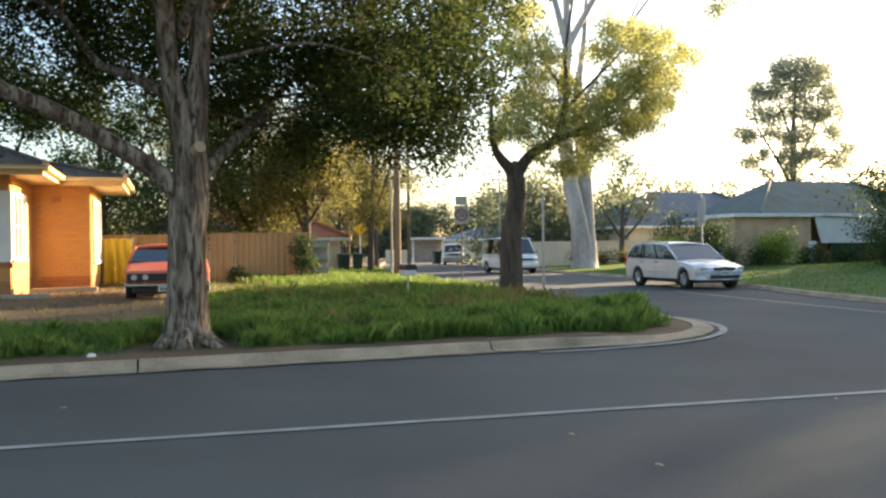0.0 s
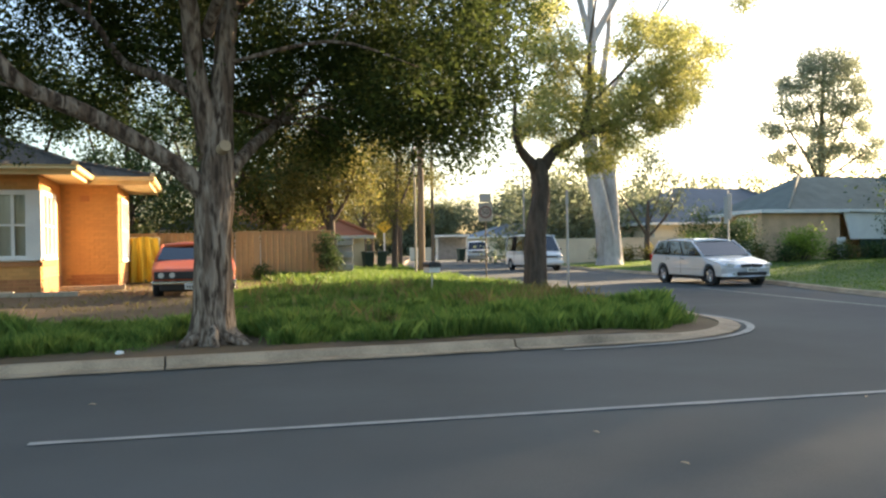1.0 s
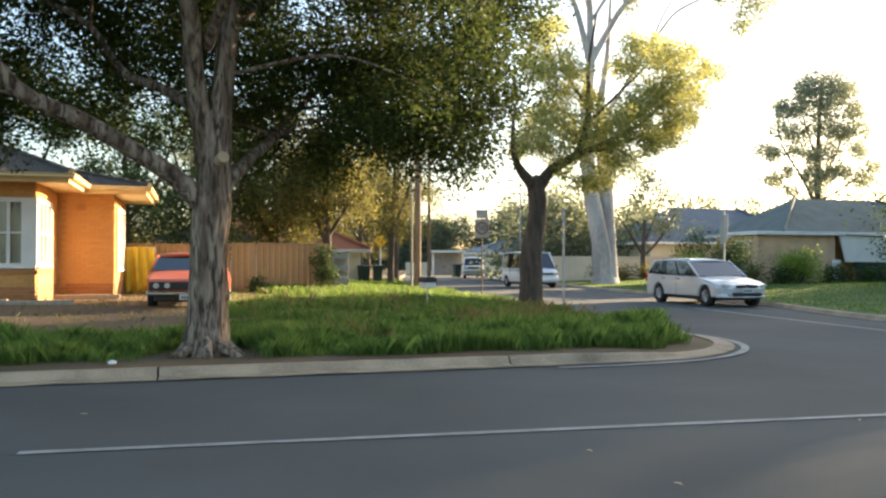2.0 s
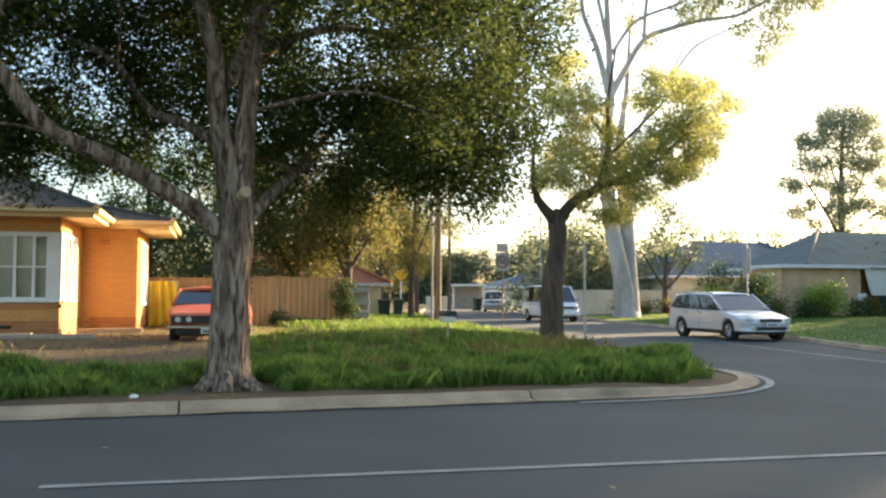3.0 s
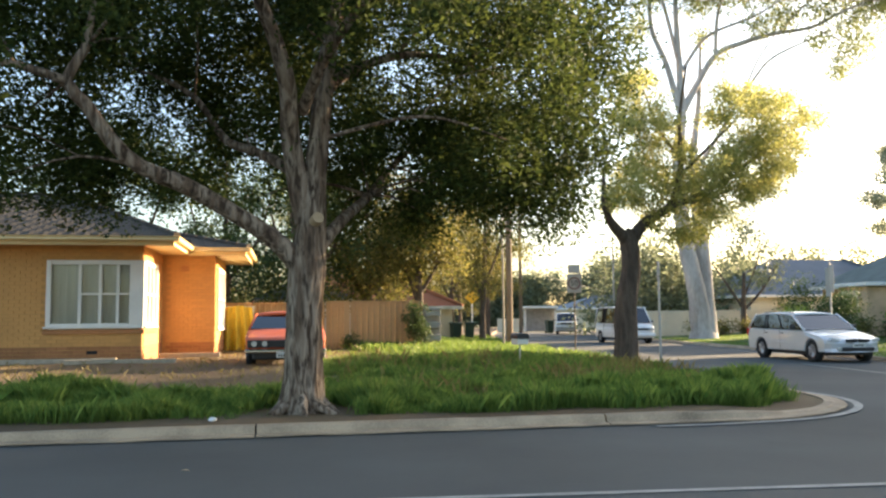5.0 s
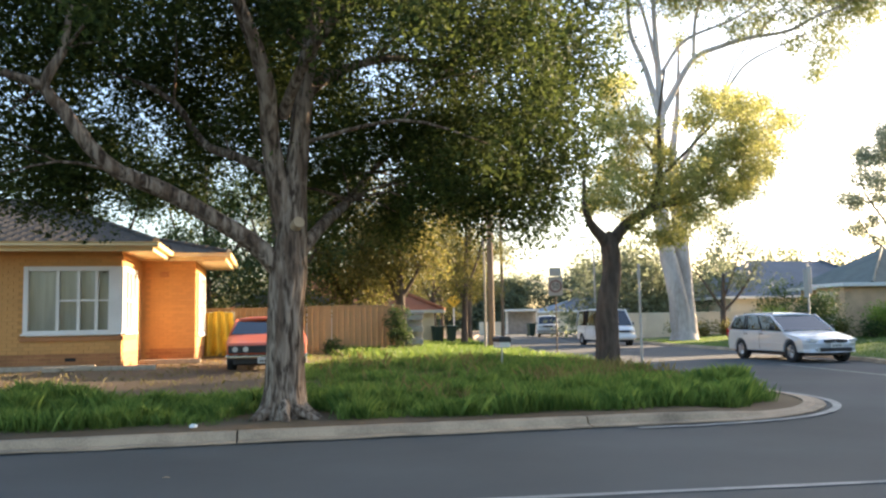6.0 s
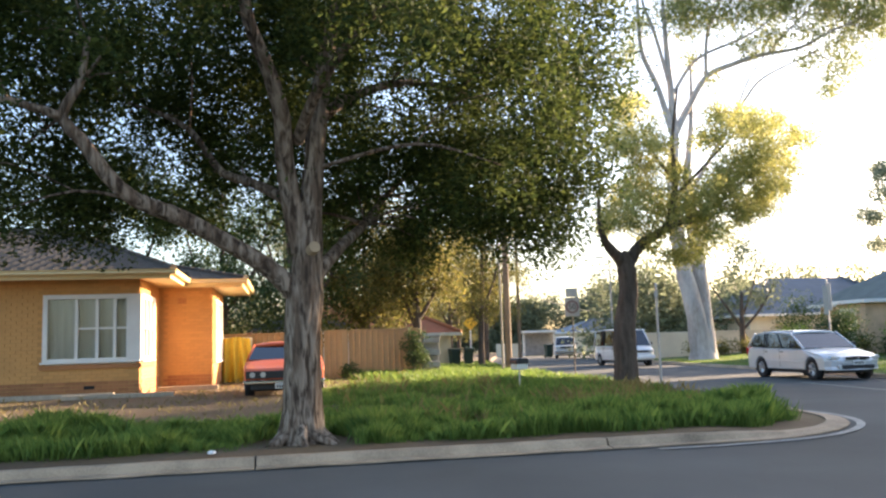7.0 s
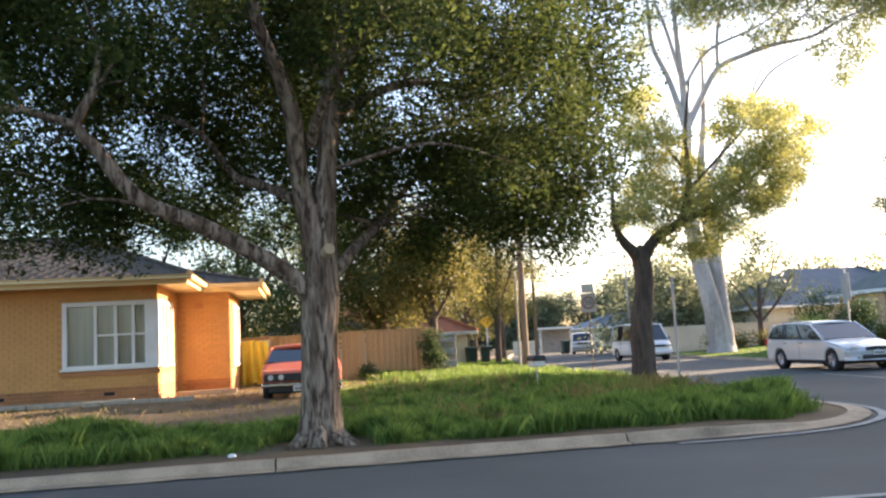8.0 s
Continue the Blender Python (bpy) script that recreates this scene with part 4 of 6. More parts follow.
# tall gum behind the bungalow
dome = [(46.3, 13.8, 0.91), (48.0, 15.3, 0.93), (49.4, 16.1, 1.05), (51.5, 16.3, 1.07), (52.9, 15.8, 0.86), (48.5, 13.9, 1.03), (50.6, 14.5, 1.05), (52.6, 14.1, 0.96), (53.8, 12.7, 0.75), (46.0, 12.4, 0.71),
        (47.7, 12.0, 0.82), (50.0, 12.6, 0.94), (52.0, 12.4, 0.96), (44.3, 10.6, 0.69), (45.3, 10.1, 0.6), (47.4, 10.6, 0.76), (49.1, 10.4, 0.83), (51.1, 10.7, 0.84), (54.0, 10.8, 0.75), (55.2, 9.6, 0.65),
        (45.1, 8.0, 0.7), (46.5, 8.7, 0.5), (48.5, 8.7, 0.82), (50.5, 8.8, 0.83), (52.5, 9.1, 0.85), (54.6, 8.1, 0.75), (49.3, 7.6, 0.72), (47.0, 7.3, 0.5)]
tree("gum_tree", 49.5, 57.5, "tall distant gum tree with clumped grey-green crown", [[(49.5, 57.5, 0, 0.42), (49.5, 57.5, 6, 0.30), (49.6, 57.5, 11, 0.19), (50.0, 57.5, 16, 0.05)],
     [(49.4, 57.5, 6, 0.15), (47.9, 57.5, 8.4, 0.10), (46, 57.5, 11, 0.05), (45.6, 57.5, 13, 0.03)], [(49.5, 57.5, 7.5, 0.14), (51.1, 57.5, 10, 0.09), (52.9, 57.5, 13.4, 0.04)],
     [(49.6, 57.5, 9.5, 0.1), (48.6, 57.5, 12, 0.06), (47.6, 57.5, 14.9, 0.03)], [(49.5, 57.5, 5.5, 0.12), (46.6, 57.5, 7.2, 0.07), (44.6, 57.5, 10, 0.03)], [(49.5, 57.5, 6.3, 0.11), (52.4, 57.5, 7.8, 0.07), (55, 57.5, 9.4, 0.03)]],
     BARK_DARK, sprays(dome, 57.5, 1.0, 9, 1.15), 0.58, 27000, 0.25, LEAF_PALE, sides=8, twig=0.02)


def far_wood(name, x0, y0, x1, y1, h, n, label, size=0.6, per=2600, leaf=LEAF_FAR_HAZED, low=0.3):
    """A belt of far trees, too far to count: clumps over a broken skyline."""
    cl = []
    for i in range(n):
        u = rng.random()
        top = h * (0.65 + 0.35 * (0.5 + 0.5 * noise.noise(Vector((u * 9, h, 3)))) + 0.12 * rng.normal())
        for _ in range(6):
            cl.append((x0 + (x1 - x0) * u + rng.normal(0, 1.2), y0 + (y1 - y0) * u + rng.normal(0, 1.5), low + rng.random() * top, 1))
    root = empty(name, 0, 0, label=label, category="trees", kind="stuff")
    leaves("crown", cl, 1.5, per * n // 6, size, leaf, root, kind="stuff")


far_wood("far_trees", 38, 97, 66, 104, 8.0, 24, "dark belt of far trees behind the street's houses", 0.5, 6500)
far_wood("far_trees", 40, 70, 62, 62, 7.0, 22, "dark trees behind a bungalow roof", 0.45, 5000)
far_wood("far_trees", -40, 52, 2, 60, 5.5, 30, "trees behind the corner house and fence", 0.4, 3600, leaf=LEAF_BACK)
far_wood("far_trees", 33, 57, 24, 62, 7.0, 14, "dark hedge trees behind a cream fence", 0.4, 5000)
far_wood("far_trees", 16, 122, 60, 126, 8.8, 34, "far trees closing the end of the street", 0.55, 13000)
far_wood("hedge", 36.5, 35.5, 46, 34, 4.6, 14, "dark green hedge beside the bungalow", 0.25, 2400, LEAF_HEDGE, 0.1)

# ---- grass ----
def blades(name, n, area, keep, height, zf, material, label, width=0.0030, lean=0.5, tuft=0.24):
    """Loose grass: one bent blade a quad. area: x0, x1, y0, y1. keep(x, y): share 0 to 1. height(x, y)."""
    x = rng.uniform(area[0], area[1], n)
    y = rng.uniform(area[2], area[3], n)
    # gather into tufts
    gx, gy = np.round(x / tuft) * tuft, np.round(y / tuft) * tuft
    hx = np.modf(np.abs(np.sin(gx * 127.1 + gy * 311.7) * 43758.5))[0]
    hy = np.modf(np.abs(np.sin(gx * 269.5 + gy * 183.3) * 43758.5))[0]
    pull = rng.uniform(0, 0.4, n)
    x, y = x + (gx + (hx - 0.5) * tuft - x) * pull, y + (gy + (hy - 0.5) * tuft - y) * pull
    k = np.array([keep(a, b) for a, b in zip(x, y)])
    ok = rng.random(n) < k
    x, y = x[ok], y[ok]
    th = hx[ok]
    n = len(x)
    z = np.array([zf(a, b) for a, b in zip(x, y)]) - 0.02
    h = np.array([height(a, b) for a, b in zip(x, y)]) * rng.uniform(0.55, 1.2, n) * (0.7 + 0.6 * th)
    a = rng.uniform(0, 2 * math.pi, n)
    w = width * rng.uniform(0.6, 1.4, n)
    dx, dy = np.cos(a), np.sin(a)
    t = rng.uniform(0, 2 * math.pi, n)
    ln = np.abs(rng.normal(0, lean, n)) * h
    lx, ly = np.cos(t) * ln, np.sin(t) * ln
    V = np.stack([np.stack([x - dx * w, y - dy * w, z], 1), np.stack([x + dx * w, y + dy * w, z], 1),
                  np.stack([x + lx * 0.45 + dx * w * 0.9, y + ly * 0.45 + dy * w * 0.9, z + h * 0.65], 1), np.stack([x + lx, y + ly, z + h], 1)], 1).reshape(-1, 3)
    ob = quads(name, V, material)
    return tagged(ob, label, "grass", kind="stuff")


def bare(x, y):
    """Bare earth: round the trunk, by the kerb, worn tracks."""
    d = math.hypot((x - 0.2) / 1.15, (y - 11.75) / 1.0)
    e = left_edge(y) - x if y < 13.6 else 9
    near_edge = min(y - KERB_Y, math.hypot(x - 5.95, y - 13.6) * -1 + 3.1 if x > 5.95 and y < 13.6 else 9, left_edge(y) - x)
    t = noise.noise(Vector((x * 0.55, y * 0.55, 7)))
    return smooth01((d - 0.55) / 0.6) * smooth01((near_edge - 0.62 - 0.35 * noise.noise(Vector((x * 1.3, y * 1.3, 2)))) / 0.45) * (1 if t > -0.32 else 0.25)


def tall_keep(x, y):
    if x < 0.4:
        return bare(x, y) * smooth01((14.3 - y) / 1.0) * (0.35 if y < 11.6 else 1)
    track = abs((y - 16.6) - 0.35 * (x - 4.0))      # worn track through the middle
    k = bare(x, y) * smooth01((21.0 - y) / 3.0)
    if x > 6.0 and y < 13.0:
        k *= smooth01((8.45 - x) / 0.6) * smooth01((y - 11.15) / 0.3)
    return k * (0.30 + 0.7 * smooth01((track - 0.45) / 0.8)) * (1 if x < 8.8 else 0)


def tall_h(x, y):
    base = 0.20 + 0.17 * noise.noise(Vector((x * 0.7, y * 0.7, 5))) + 0.10 * noise.noise(Vector((x * 2.1, y * 2.1, 8)))
    if x < 0.4:
        return base * (1.15 if x < -1.6 else 0.95)
    if y > 14.2:
        base *= 0.72
    return base * (1.25 if x > 4.5 and y < 13.6 else 1.0)


blades("tall_grass", 260000, (-6.5, 0.6, 11.0, 15.2), tall_keep, tall_h, left_z, GRASS, "unmown tall green grass along the kerb", lean=0.32)
blades("tall_grass", 640000, (0.3, 9.0, 11.0, 21.5), tall_keep, tall_h, left_z, GRASS, "unmown tall green grass on the corner verge", lean=0.32)
blades("verge_grass", 130000, (1.5, 12, 19, 52), lambda x, y: (1 if x < left_edge(y) - 0.3 else 0) * smooth01((x - 2.5 + 0.15 * (y - 20)) / 1.5) * (1 if noise.noise(Vector((x * 0.5, y * 0.4, 1))) > -0.25 else 0.3),
       lambda x, y: 0.22, left_z, GRASS, "rough green grass on the side street verge", width=0.009)
blades("dry_grass", 15000, (-12, 6.5, 14.2, 28), lambda x, y: 0.75 if noise.noise(Vector((x * 0.5, y * 0.5, 3))) > -0.1 and not (-1.3 < x < 1.0 and y > 17.6) else 0.2,
       lambda x, y: 0.09 if y < 26 else 0.2, left_z, DRY, "short dry yellow grass on the bare yard", width=0.010, lean=0.9)
blades("dry_stalks", 6000, (0.9, 8.4, 12.2, 19), lambda x, y: bare(x, y) * (1.0 if noise.noise(Vector((x * 0.45, y * 0.6, 21))) > 0.05 else 0.12),
       lambda x, y: 0.30, left_z, DRY, "thin dry seed stalks standing in the green grass", width=0.004, lean=0.35)
blades("weeds", 20000, (0.9, 8, 11.6, 26.5), lambda x, y: bare(x, y) * (1.0 if noise.noise(Vector((x * 0.9, y * 0.9, 12))) > 0.28 else 0.05) if y < 20 else 0.15,
       lambda x, y: 0.15 if y < 20 else 0.1, left_z, WEED, "pale green leafy weeds among the grass", width=0.006, lean=1.0)
blades("lawn_grass", 90000, (15.9, 34, 14, 46), lambda x, y: 1 if x > lerp_kerb(RIGHT_KERB, y) + 0.25 else 0, lambda x, y: 0.07, right_z, GRASS, "short mown green lawn grass", width=0.01, lean=0.6)

# ---- parked cars; each faces -y ----
def arch(yc, r, z0, n=9, rev=False):
    pts = [(yc - r * math.cos(a), z0 + r * math.sin(a)) for a in (math.pi * i / (n - 1) for i in range(n))]
    return pts[::-1] if rev else pts


def loft_body(side, width, belt, narrow, bevel, nose=0.0, length=1.0, tail=0.0):
    """A car body from its side outline (y, z), drawn in above the belt and rounded in plan at nose and tail."""
    b = prism(side, "x", -width / 2, width / 2)
    # slices across, so that the plan can be rounded
    for x in (-0.4, -0.25, 0.0, 0.25, 0.4):
        bmesh.ops.bisect_plane(b, geom=b.verts[:] + b.edges[:] + b.faces[:], plane_co=(x * width, 0, 0), plane_no=(1, 0, 0))
    for v in b.verts:
        k = abs(v.co.x) / (width / 2)
        if v.co.z > belt:
            v.co.x *= 1 - narrow * (v.co.z - belt)
        front = smooth01((-v.co.y / length - 0.32) / 0.18)
        back = smooth01((v.co.y / length - 0.36) / 0.14)
        v.co.y += nose * front * k ** 2.5 - tail * back * k ** 2.5
        v.co.z -= 0.035 * k ** 3 * (1 if v.co.z > belt * 0.8 else 0)
        if k > 0.95:
            v.co.x *= 1 - 0.04 * abs(v.co.z - belt * 0.72) / belt - 0.05 * front - 0.04 * back
    bmesh.ops.recalc_face_normals(b, faces=b.faces)
    sharp = [e for e in b.edges if e.is_manifold and e.calc_face_angle(0) > 0.7]
    bmesh.ops.bevel(b, geom=sharp, offset=bevel, segments=2, affect="EDGES", profile=0.6)
    return b


def wheel(parent, x, y, r, w, rim_mat, spokes=5):
    side = 1 if x > 0 else -1
    m = pose(x, y, r, 0, 0, 0 if side > 0 else 180)
    tyre = ring(r, r * 0.62, -w / 2, w / 2, 28)
    bmesh.ops.bevel(tyre, geom=[e for e in tyre.edges if e.calc_face_angle(0) > 1], offset=0.02, segments=2, affect="EDGES")
    wh = part("wheel", tyre, RUBBER, parent, "black rubber tyre", smooth=True, m=m)
    rb = ring(r * 0.63, r * 0.53, -w * 0.3, w * 0.42, 28)
    cyl((w * 0.2, 0, 0), (w * 0.44, 0, 0), r * 0.16, r * 0.13, 14, rb)
    cyl((w * 0.18, 0, 0), (w * 0.24, 0, 0), r * 0.54, None, 20, rb)
    for i in range(spokes):
        a = 2 * math.pi * i / spokes
        cyl((w * 0.36, 0.1 * r * math.cos(a), 0.1 * r * math.sin(a)), (w * 0.44, 0.56 * r * math.cos(a), 0.56 * r * math.sin(a)), 0.05 * r / 0.3, 0.04 * r / 0.3, 6, rb)
    part("rim", rb, rim_mat, wh)
    return wh


def car(name, label, x, y, z, rz, L, W, H, paint, side, house_, belt, axles, wr, rim, narrow=0.22, lamps="modern", glass_rows=(), nose=0.18, group="parked cars"):
    """side: lower body outline (y, z) front to back without the wheel cut-outs; house_: four points of the glass house, windscreen foot to tailgate foot."""
    root = empty(name, x, y, z, rz, label=label, category="car", group=group)
    fa, ra = axles
    under = arch(ra, wr * 1.18, 0.30, rev=True) + arch(fa, wr * 1.18, 0.30, rev=True)
    out = side + [(L / 2 - 0.05, 0.30)] + under + [(-L / 2 + 0.06, 0.30)]
    part("body", loft_body(out, W, belt * 0.98, 0.10, 0.035, nose, L, 0.10), paint, root, smooth=False)
    part("underbody", box(-W / 2 + 0.2, W / 2 - 0.2, -L / 2 + 0.6, L / 2 - 0.3, 0.2, 0.6), BLACK, root)
    # glass house: dark cabin, panes, roof, pillars
    (y0, z0), (y1, z1), (y2, z2), (y3, z3) = house_
    def wx(zz):
        return W / 2 * 0.95 * (1 - narrow * (zz - belt)) - 0.015
    cab = prism([(y0 + 0.12, z0 - 0.1), (y1 + 0.08, z1 - 0.06), (y2 - 0.08, z2 - 0.06), (y3 - 0.12, z3 - 0.1)], "x", -W / 2 + 0.22, W / 2 - 0.22)
    part("cabin", cab, DARK, root, "dark upholstered cabin")
    def pane(name_, pts, label_=""):
        bm = bmesh.new()
        bm.faces.new([bm.verts.new(p) for p in pts])
        ext = bmesh.ops.extrude_face_region(bm, geom=bm.faces[:])
        bm.faces.ensure_lookup_table()
        bm.normal_update()
        n0 = bm.faces[0].normal.copy()
        for v in [g for g in ext["geom"] if isinstance(g, bmesh.types.BMVert)]:
            v.co += n0 * 0.005
        return part(name_, bm, CAR_GLASS, root, label_)
    a, b2 = wx(z0), wx(z1)
    pane("windscreen", [(-a, y0, z0), (a, y0, z0), (b2, y1, z1), (-b2, y1, z1)])
    a, b2 = wx(z3), wx(z2)
    pane("rear_window", [(a, y3, z3), (-a, y3, z3), (-b2, y2, z2), (b2, y2, z2)])
    cuts = [0.0] + list(glass_rows) + [1.0]
    for s in (-1, 1):
        for c0, c1 in zip(cuts, cuts[1:]):
            lo = lambda c: (y0 + (y3 - y0) * c, z0 + (z3 - z0) * c)
            hi = lambda c: (y1 + (y2 - y1) * c, z1 + (z2 - z1) * c)
            (ya, za), (yb, zb), (yc, zc), (yd, zd) = lo(c0), lo(c1), hi(c1), hi(c0)
            pane("side_window", [(s * wx(za), ya, za), (s * wx(zb), yb, zb), (s * wx(zc), yc, zc), (s * wx(zd), yd, zd)])
        for i, c in enumerate(cuts):
            p0 = (s * (wx(z0) + 0.004), y0 + (y3 - y0) * c, z0 + (z3 - z0) * c - 0.03)
            p1 = (s * (wx(z1) + 0.004), y1 + (y2 - y1) * c, z1 + (z2 - z1) * c + 0.01)
            part("pillar", cyl(p0, p1, 0.034 if i in (0, len(cuts) - 1) else 0.026, 0.03 if i in (0, len(cuts) - 1) else 0.022, 8), paint if i in (0, len(cuts) - 1) else BLACK, root, smooth=True)
    n = 9
    V, Fc = [], []
    for j in range(n):
        u = j / (n - 1)
        yy = y1 - 0.03 + (y2 - y1 + 0.06) * u
        zz = z1 + (z2 - z1) * u + 0.055 * math.sin(math.pi * u) ** 0.6
        for i in range(9):
            q = -1 + i / 4
            V.append((q * (wx(z1) + 0.02), yy, zz + 0.05 * (1 - abs(q) ** 2.6) - 0.01))
    for j in range(n - 1):
        for i in range(8):
            Fc.append((j * 9 + i, j * 9 + i + 1, (j + 1) * 9 + i + 1, (j + 1) * 9 + i))
    nv = len(V)
    V += [(p[0] * 0.98, p[1], p[2] - 0.045) for p in V]
    Fc += [tuple(nv + k for k in reversed(f)) for f in Fc]
    for i in range(8):
        Fc += [(i + 1, i, nv + i, nv + i + 1), ((n - 1) * 9 + i, (n - 1) * 9 + i + 1, nv + (n - 1) * 9 + i + 1, nv + (n - 1) * 9 + i)]
    for j in range(n - 1):
        Fc += [(j * 9, (j + 1) * 9, nv + (j + 1) * 9, nv + j * 9), ((j + 1) * 9 + 8, j * 9 + 8, nv + j * 9 + 8, nv + (j + 1) * 9 + 8)]
    mesh_ob("roof", V, Fc, paint, root, True)
    for ax in axles:
        for s in (-1, 1):
            wheel(root, s * (W / 2 - 0.125), ax, wr, 0.20, rim)
    f = -L / 2
    for s in (-1, 1):
        if lamps != "old":
            part("mirror", box(s * (W / 2 + 0.11) - 0.09, s * (W / 2 + 0.11) + 0.07, y0 + 0.30, y0 + 0.42, belt + 0.02, belt + 0.15, 0.03, segs=2), paint if lamps != "modern" else BLACK, root, smooth=True)
        for k, c in enumerate(cuts[1:-1][:2]):
            part("door_handle", box(s * W / 2 * 0.985 - 0.015, s * W / 2 * 0.985 + 0.015, y0 + (y3 - y0) * c + 0.05 - 0.16, y0 + (y3 - y0) * c + 0.05, belt - 0.13, belt - 0.10, 0.006), BLACK, root)
            part("door_gap", box(s * W / 2 * 0.99 - 0.004, s * W / 2 * 0.99 + 0.004, y0 + (y3 - y0) * c + 0.10, y0 + (y3 - y0) * c + 0.115, 0.36, belt - 0.03), BLACK, root)
        part("side_moulding", box(s * W / 2 - 0.012, s * W / 2 + 0.012, fa + wr * 1.3, ra - wr * 1.3, 0.52, 0.57, 0.005), paint if lamps != "old" else CHROME, root)
    return root, f


# silver station wagon
L, W, H = 4.98, 1.82, 1.47
wag, f = car("station_wagon", "silver station wagon with alloy wheels parked at the kerb", 16.32, 24.25, 0.0, -2.5, L, W, H, SILVER,
             [(-2.36, 0.40), (-2.40, 0.56), (-2.33, 0.68), (-1.90, 0.80), (-1.02, 0.945), (-0.2, 0.96), (1.3, 0.985), (2.38, 1.0), (2.47, 0.80), (2.49, 0.45)],
             [(-1.05, 0.95), (-0.22, 1.415), (1.95, 1.43), (2.34, 1.0)], 0.95, (-1.46, 1.48), 0.325, ALLOY, glass_rows=(0.36, 0.64, 0.70), nose=0.34)
for s in (-1, 1):
    part("headlight", prism([(s * 0.44, 0.67), (s * 0.74, 0.72), (s * 0.80, 0.64), (s * 0.46, 0.57)], "y", -2.27, -2.12, 0.012), LAMP_GLASS, wag, "clear headlight lens")
    part("grille", prism([(s * 0.03, 0.70), (s * 0.36, 0.68), (s * 0.34, 0.60), (s * 0.03, 0.60)], "y", -2.43, -2.33, 0.008), BLACK, wag, "black twin-port grille")
    part("roof_rail", cyl((s * 0.60, -0.1, 1.475), (s * 0.60, 1.7, 1.49), 0.016, None, 8), BLACK, wag)
    part("tail_light", box(s * 0.80 - 0.07, s * 0.80 + 0.07, 2.38, 2.47, 0.72, 1.0, 0.02), TAIL_RED, wag)
    part("fog_light", cyl((s * 0.56, -2.40, 0.40), (s * 0.56, -2.30, 0.40), 0.05, None, 12), LAMP_GLASS, wag)
part("air_intake", box(-0.50, 0.50, -2.42, -2.30, 0.34, 0.45, 0.02), BLACK, wag)
pl = part("number_plate", box(-0.19, 0.19, -2.44, -2.41, 0.45, 0.57, 0.004), PLATE, wag)
for i in range(6):
    part("bar", box(-0.15 + 0.05 * i, -0.12 + 0.05 * i, -2.446, -2.44, 0.48, 0.54), BLACK, pl)

# orange-red coupe in the drive, 1970s
red, f = car("red_car", "faded orange-red 1970s sedan with chrome bumper, parked in the dirt drive", -0.1, 20.55, 0.42, 0, 4.35, 1.76, 1.25, CAR_RED,
             [(-2.13, 0.31), (-2.16, 0.40), (-2.15, 0.55), (-2.04, 0.60), (-0.82, 0.78), (0.9, 0.82), (2.0, 0.80), (2.14, 0.68), (2.15, 0.42)],
             [(-0.82, 0.78), (-0.20, 1.09), (0.75, 1.10), (1.35, 0.82)], 0.78, (-1.32, 1.20), 0.29, GALV, narrow=0.5, lamps="old", glass_rows=(0.5,), nose=0.05)
part("grille", box(-0.80, 0.80, -2.19, -2.10, 0.385, 0.545, 0.01), BLACK, red, "black recessed grille")
part("bumper", box(-0.85, 0.85, -2.30, -2.16, 0.27, 0.36, 0.03, segs=2), CHROME, red, "chrome front bumper")
part("bumper", box(-0.85, 0.85, 2.14, 2.24, 0.42, 0.50, 0.03, segs=2), CHROME, red, "chrome rear bumper")
part("valance", box(-0.70, 0.70, -2.12, -2.0, 0.13, 0.30, 0.03), BLACK, red, "dark lower valance")
for s in (-1, 1):
    for q in (0.66, 0.44):
        part("headlight", cyl((s * q, -2.205, 0.468), (s * q, -2.12, 0.468), 0.058, 0.066, 18), LAMP_GLASS, red, "round sealed-beam headlight")
pl = part("number_plate", box(-0.19, 0.19, -2.32, -2.30, 0.17, 0.28, 0.004), PLATE, red)
for i in range(6):
    part("bar", box(-0.15 + 0.05 * i, -0.12 + 0.05 * i, -2.326, -2.32, 0.195, 0.25), BLACK, pl)

# white people-mover van
van, f = car("van", "white van parked at the kerb of the side street", 17.6, 42.6, 0.0, 0, 4.45, 1.70, 1.95, CAR_WHITE,
             [(-2.18, 0.42), (-2.22, 0.62), (-2.12, 0.92), (-1.75, 1.05), (0.5, 1.07), (2.10, 1.08), (2.2, 0.9), (2.22, 0.45)],
             [(-1.78, 1.05), (-1.05, 1.86), (2.0, 1.87), (2.16, 1.08)], 1.05, (-1.45, 1.35), 0.32, GALV, narrow=0.12, glass_rows=(0.3, 0.62), nose=0.16)
for s in (-1, 1):
    part("headlight", box(s * 0.62 - 0.16, s * 0.62 + 0.16, -2.23, -2.08, 0.68, 0.82, 0.02), LAMP_GLASS, van)
part("grille", box(-0.42, 0.42, -2.25, -2.16, 0.70, 0.80, 0.01), BLACK, van)
part("bumper", box(-0.80, 0.80, -2.27, -2.10, 0.36, 0.56, 0.05, segs=2), CAR_WHITE, van)

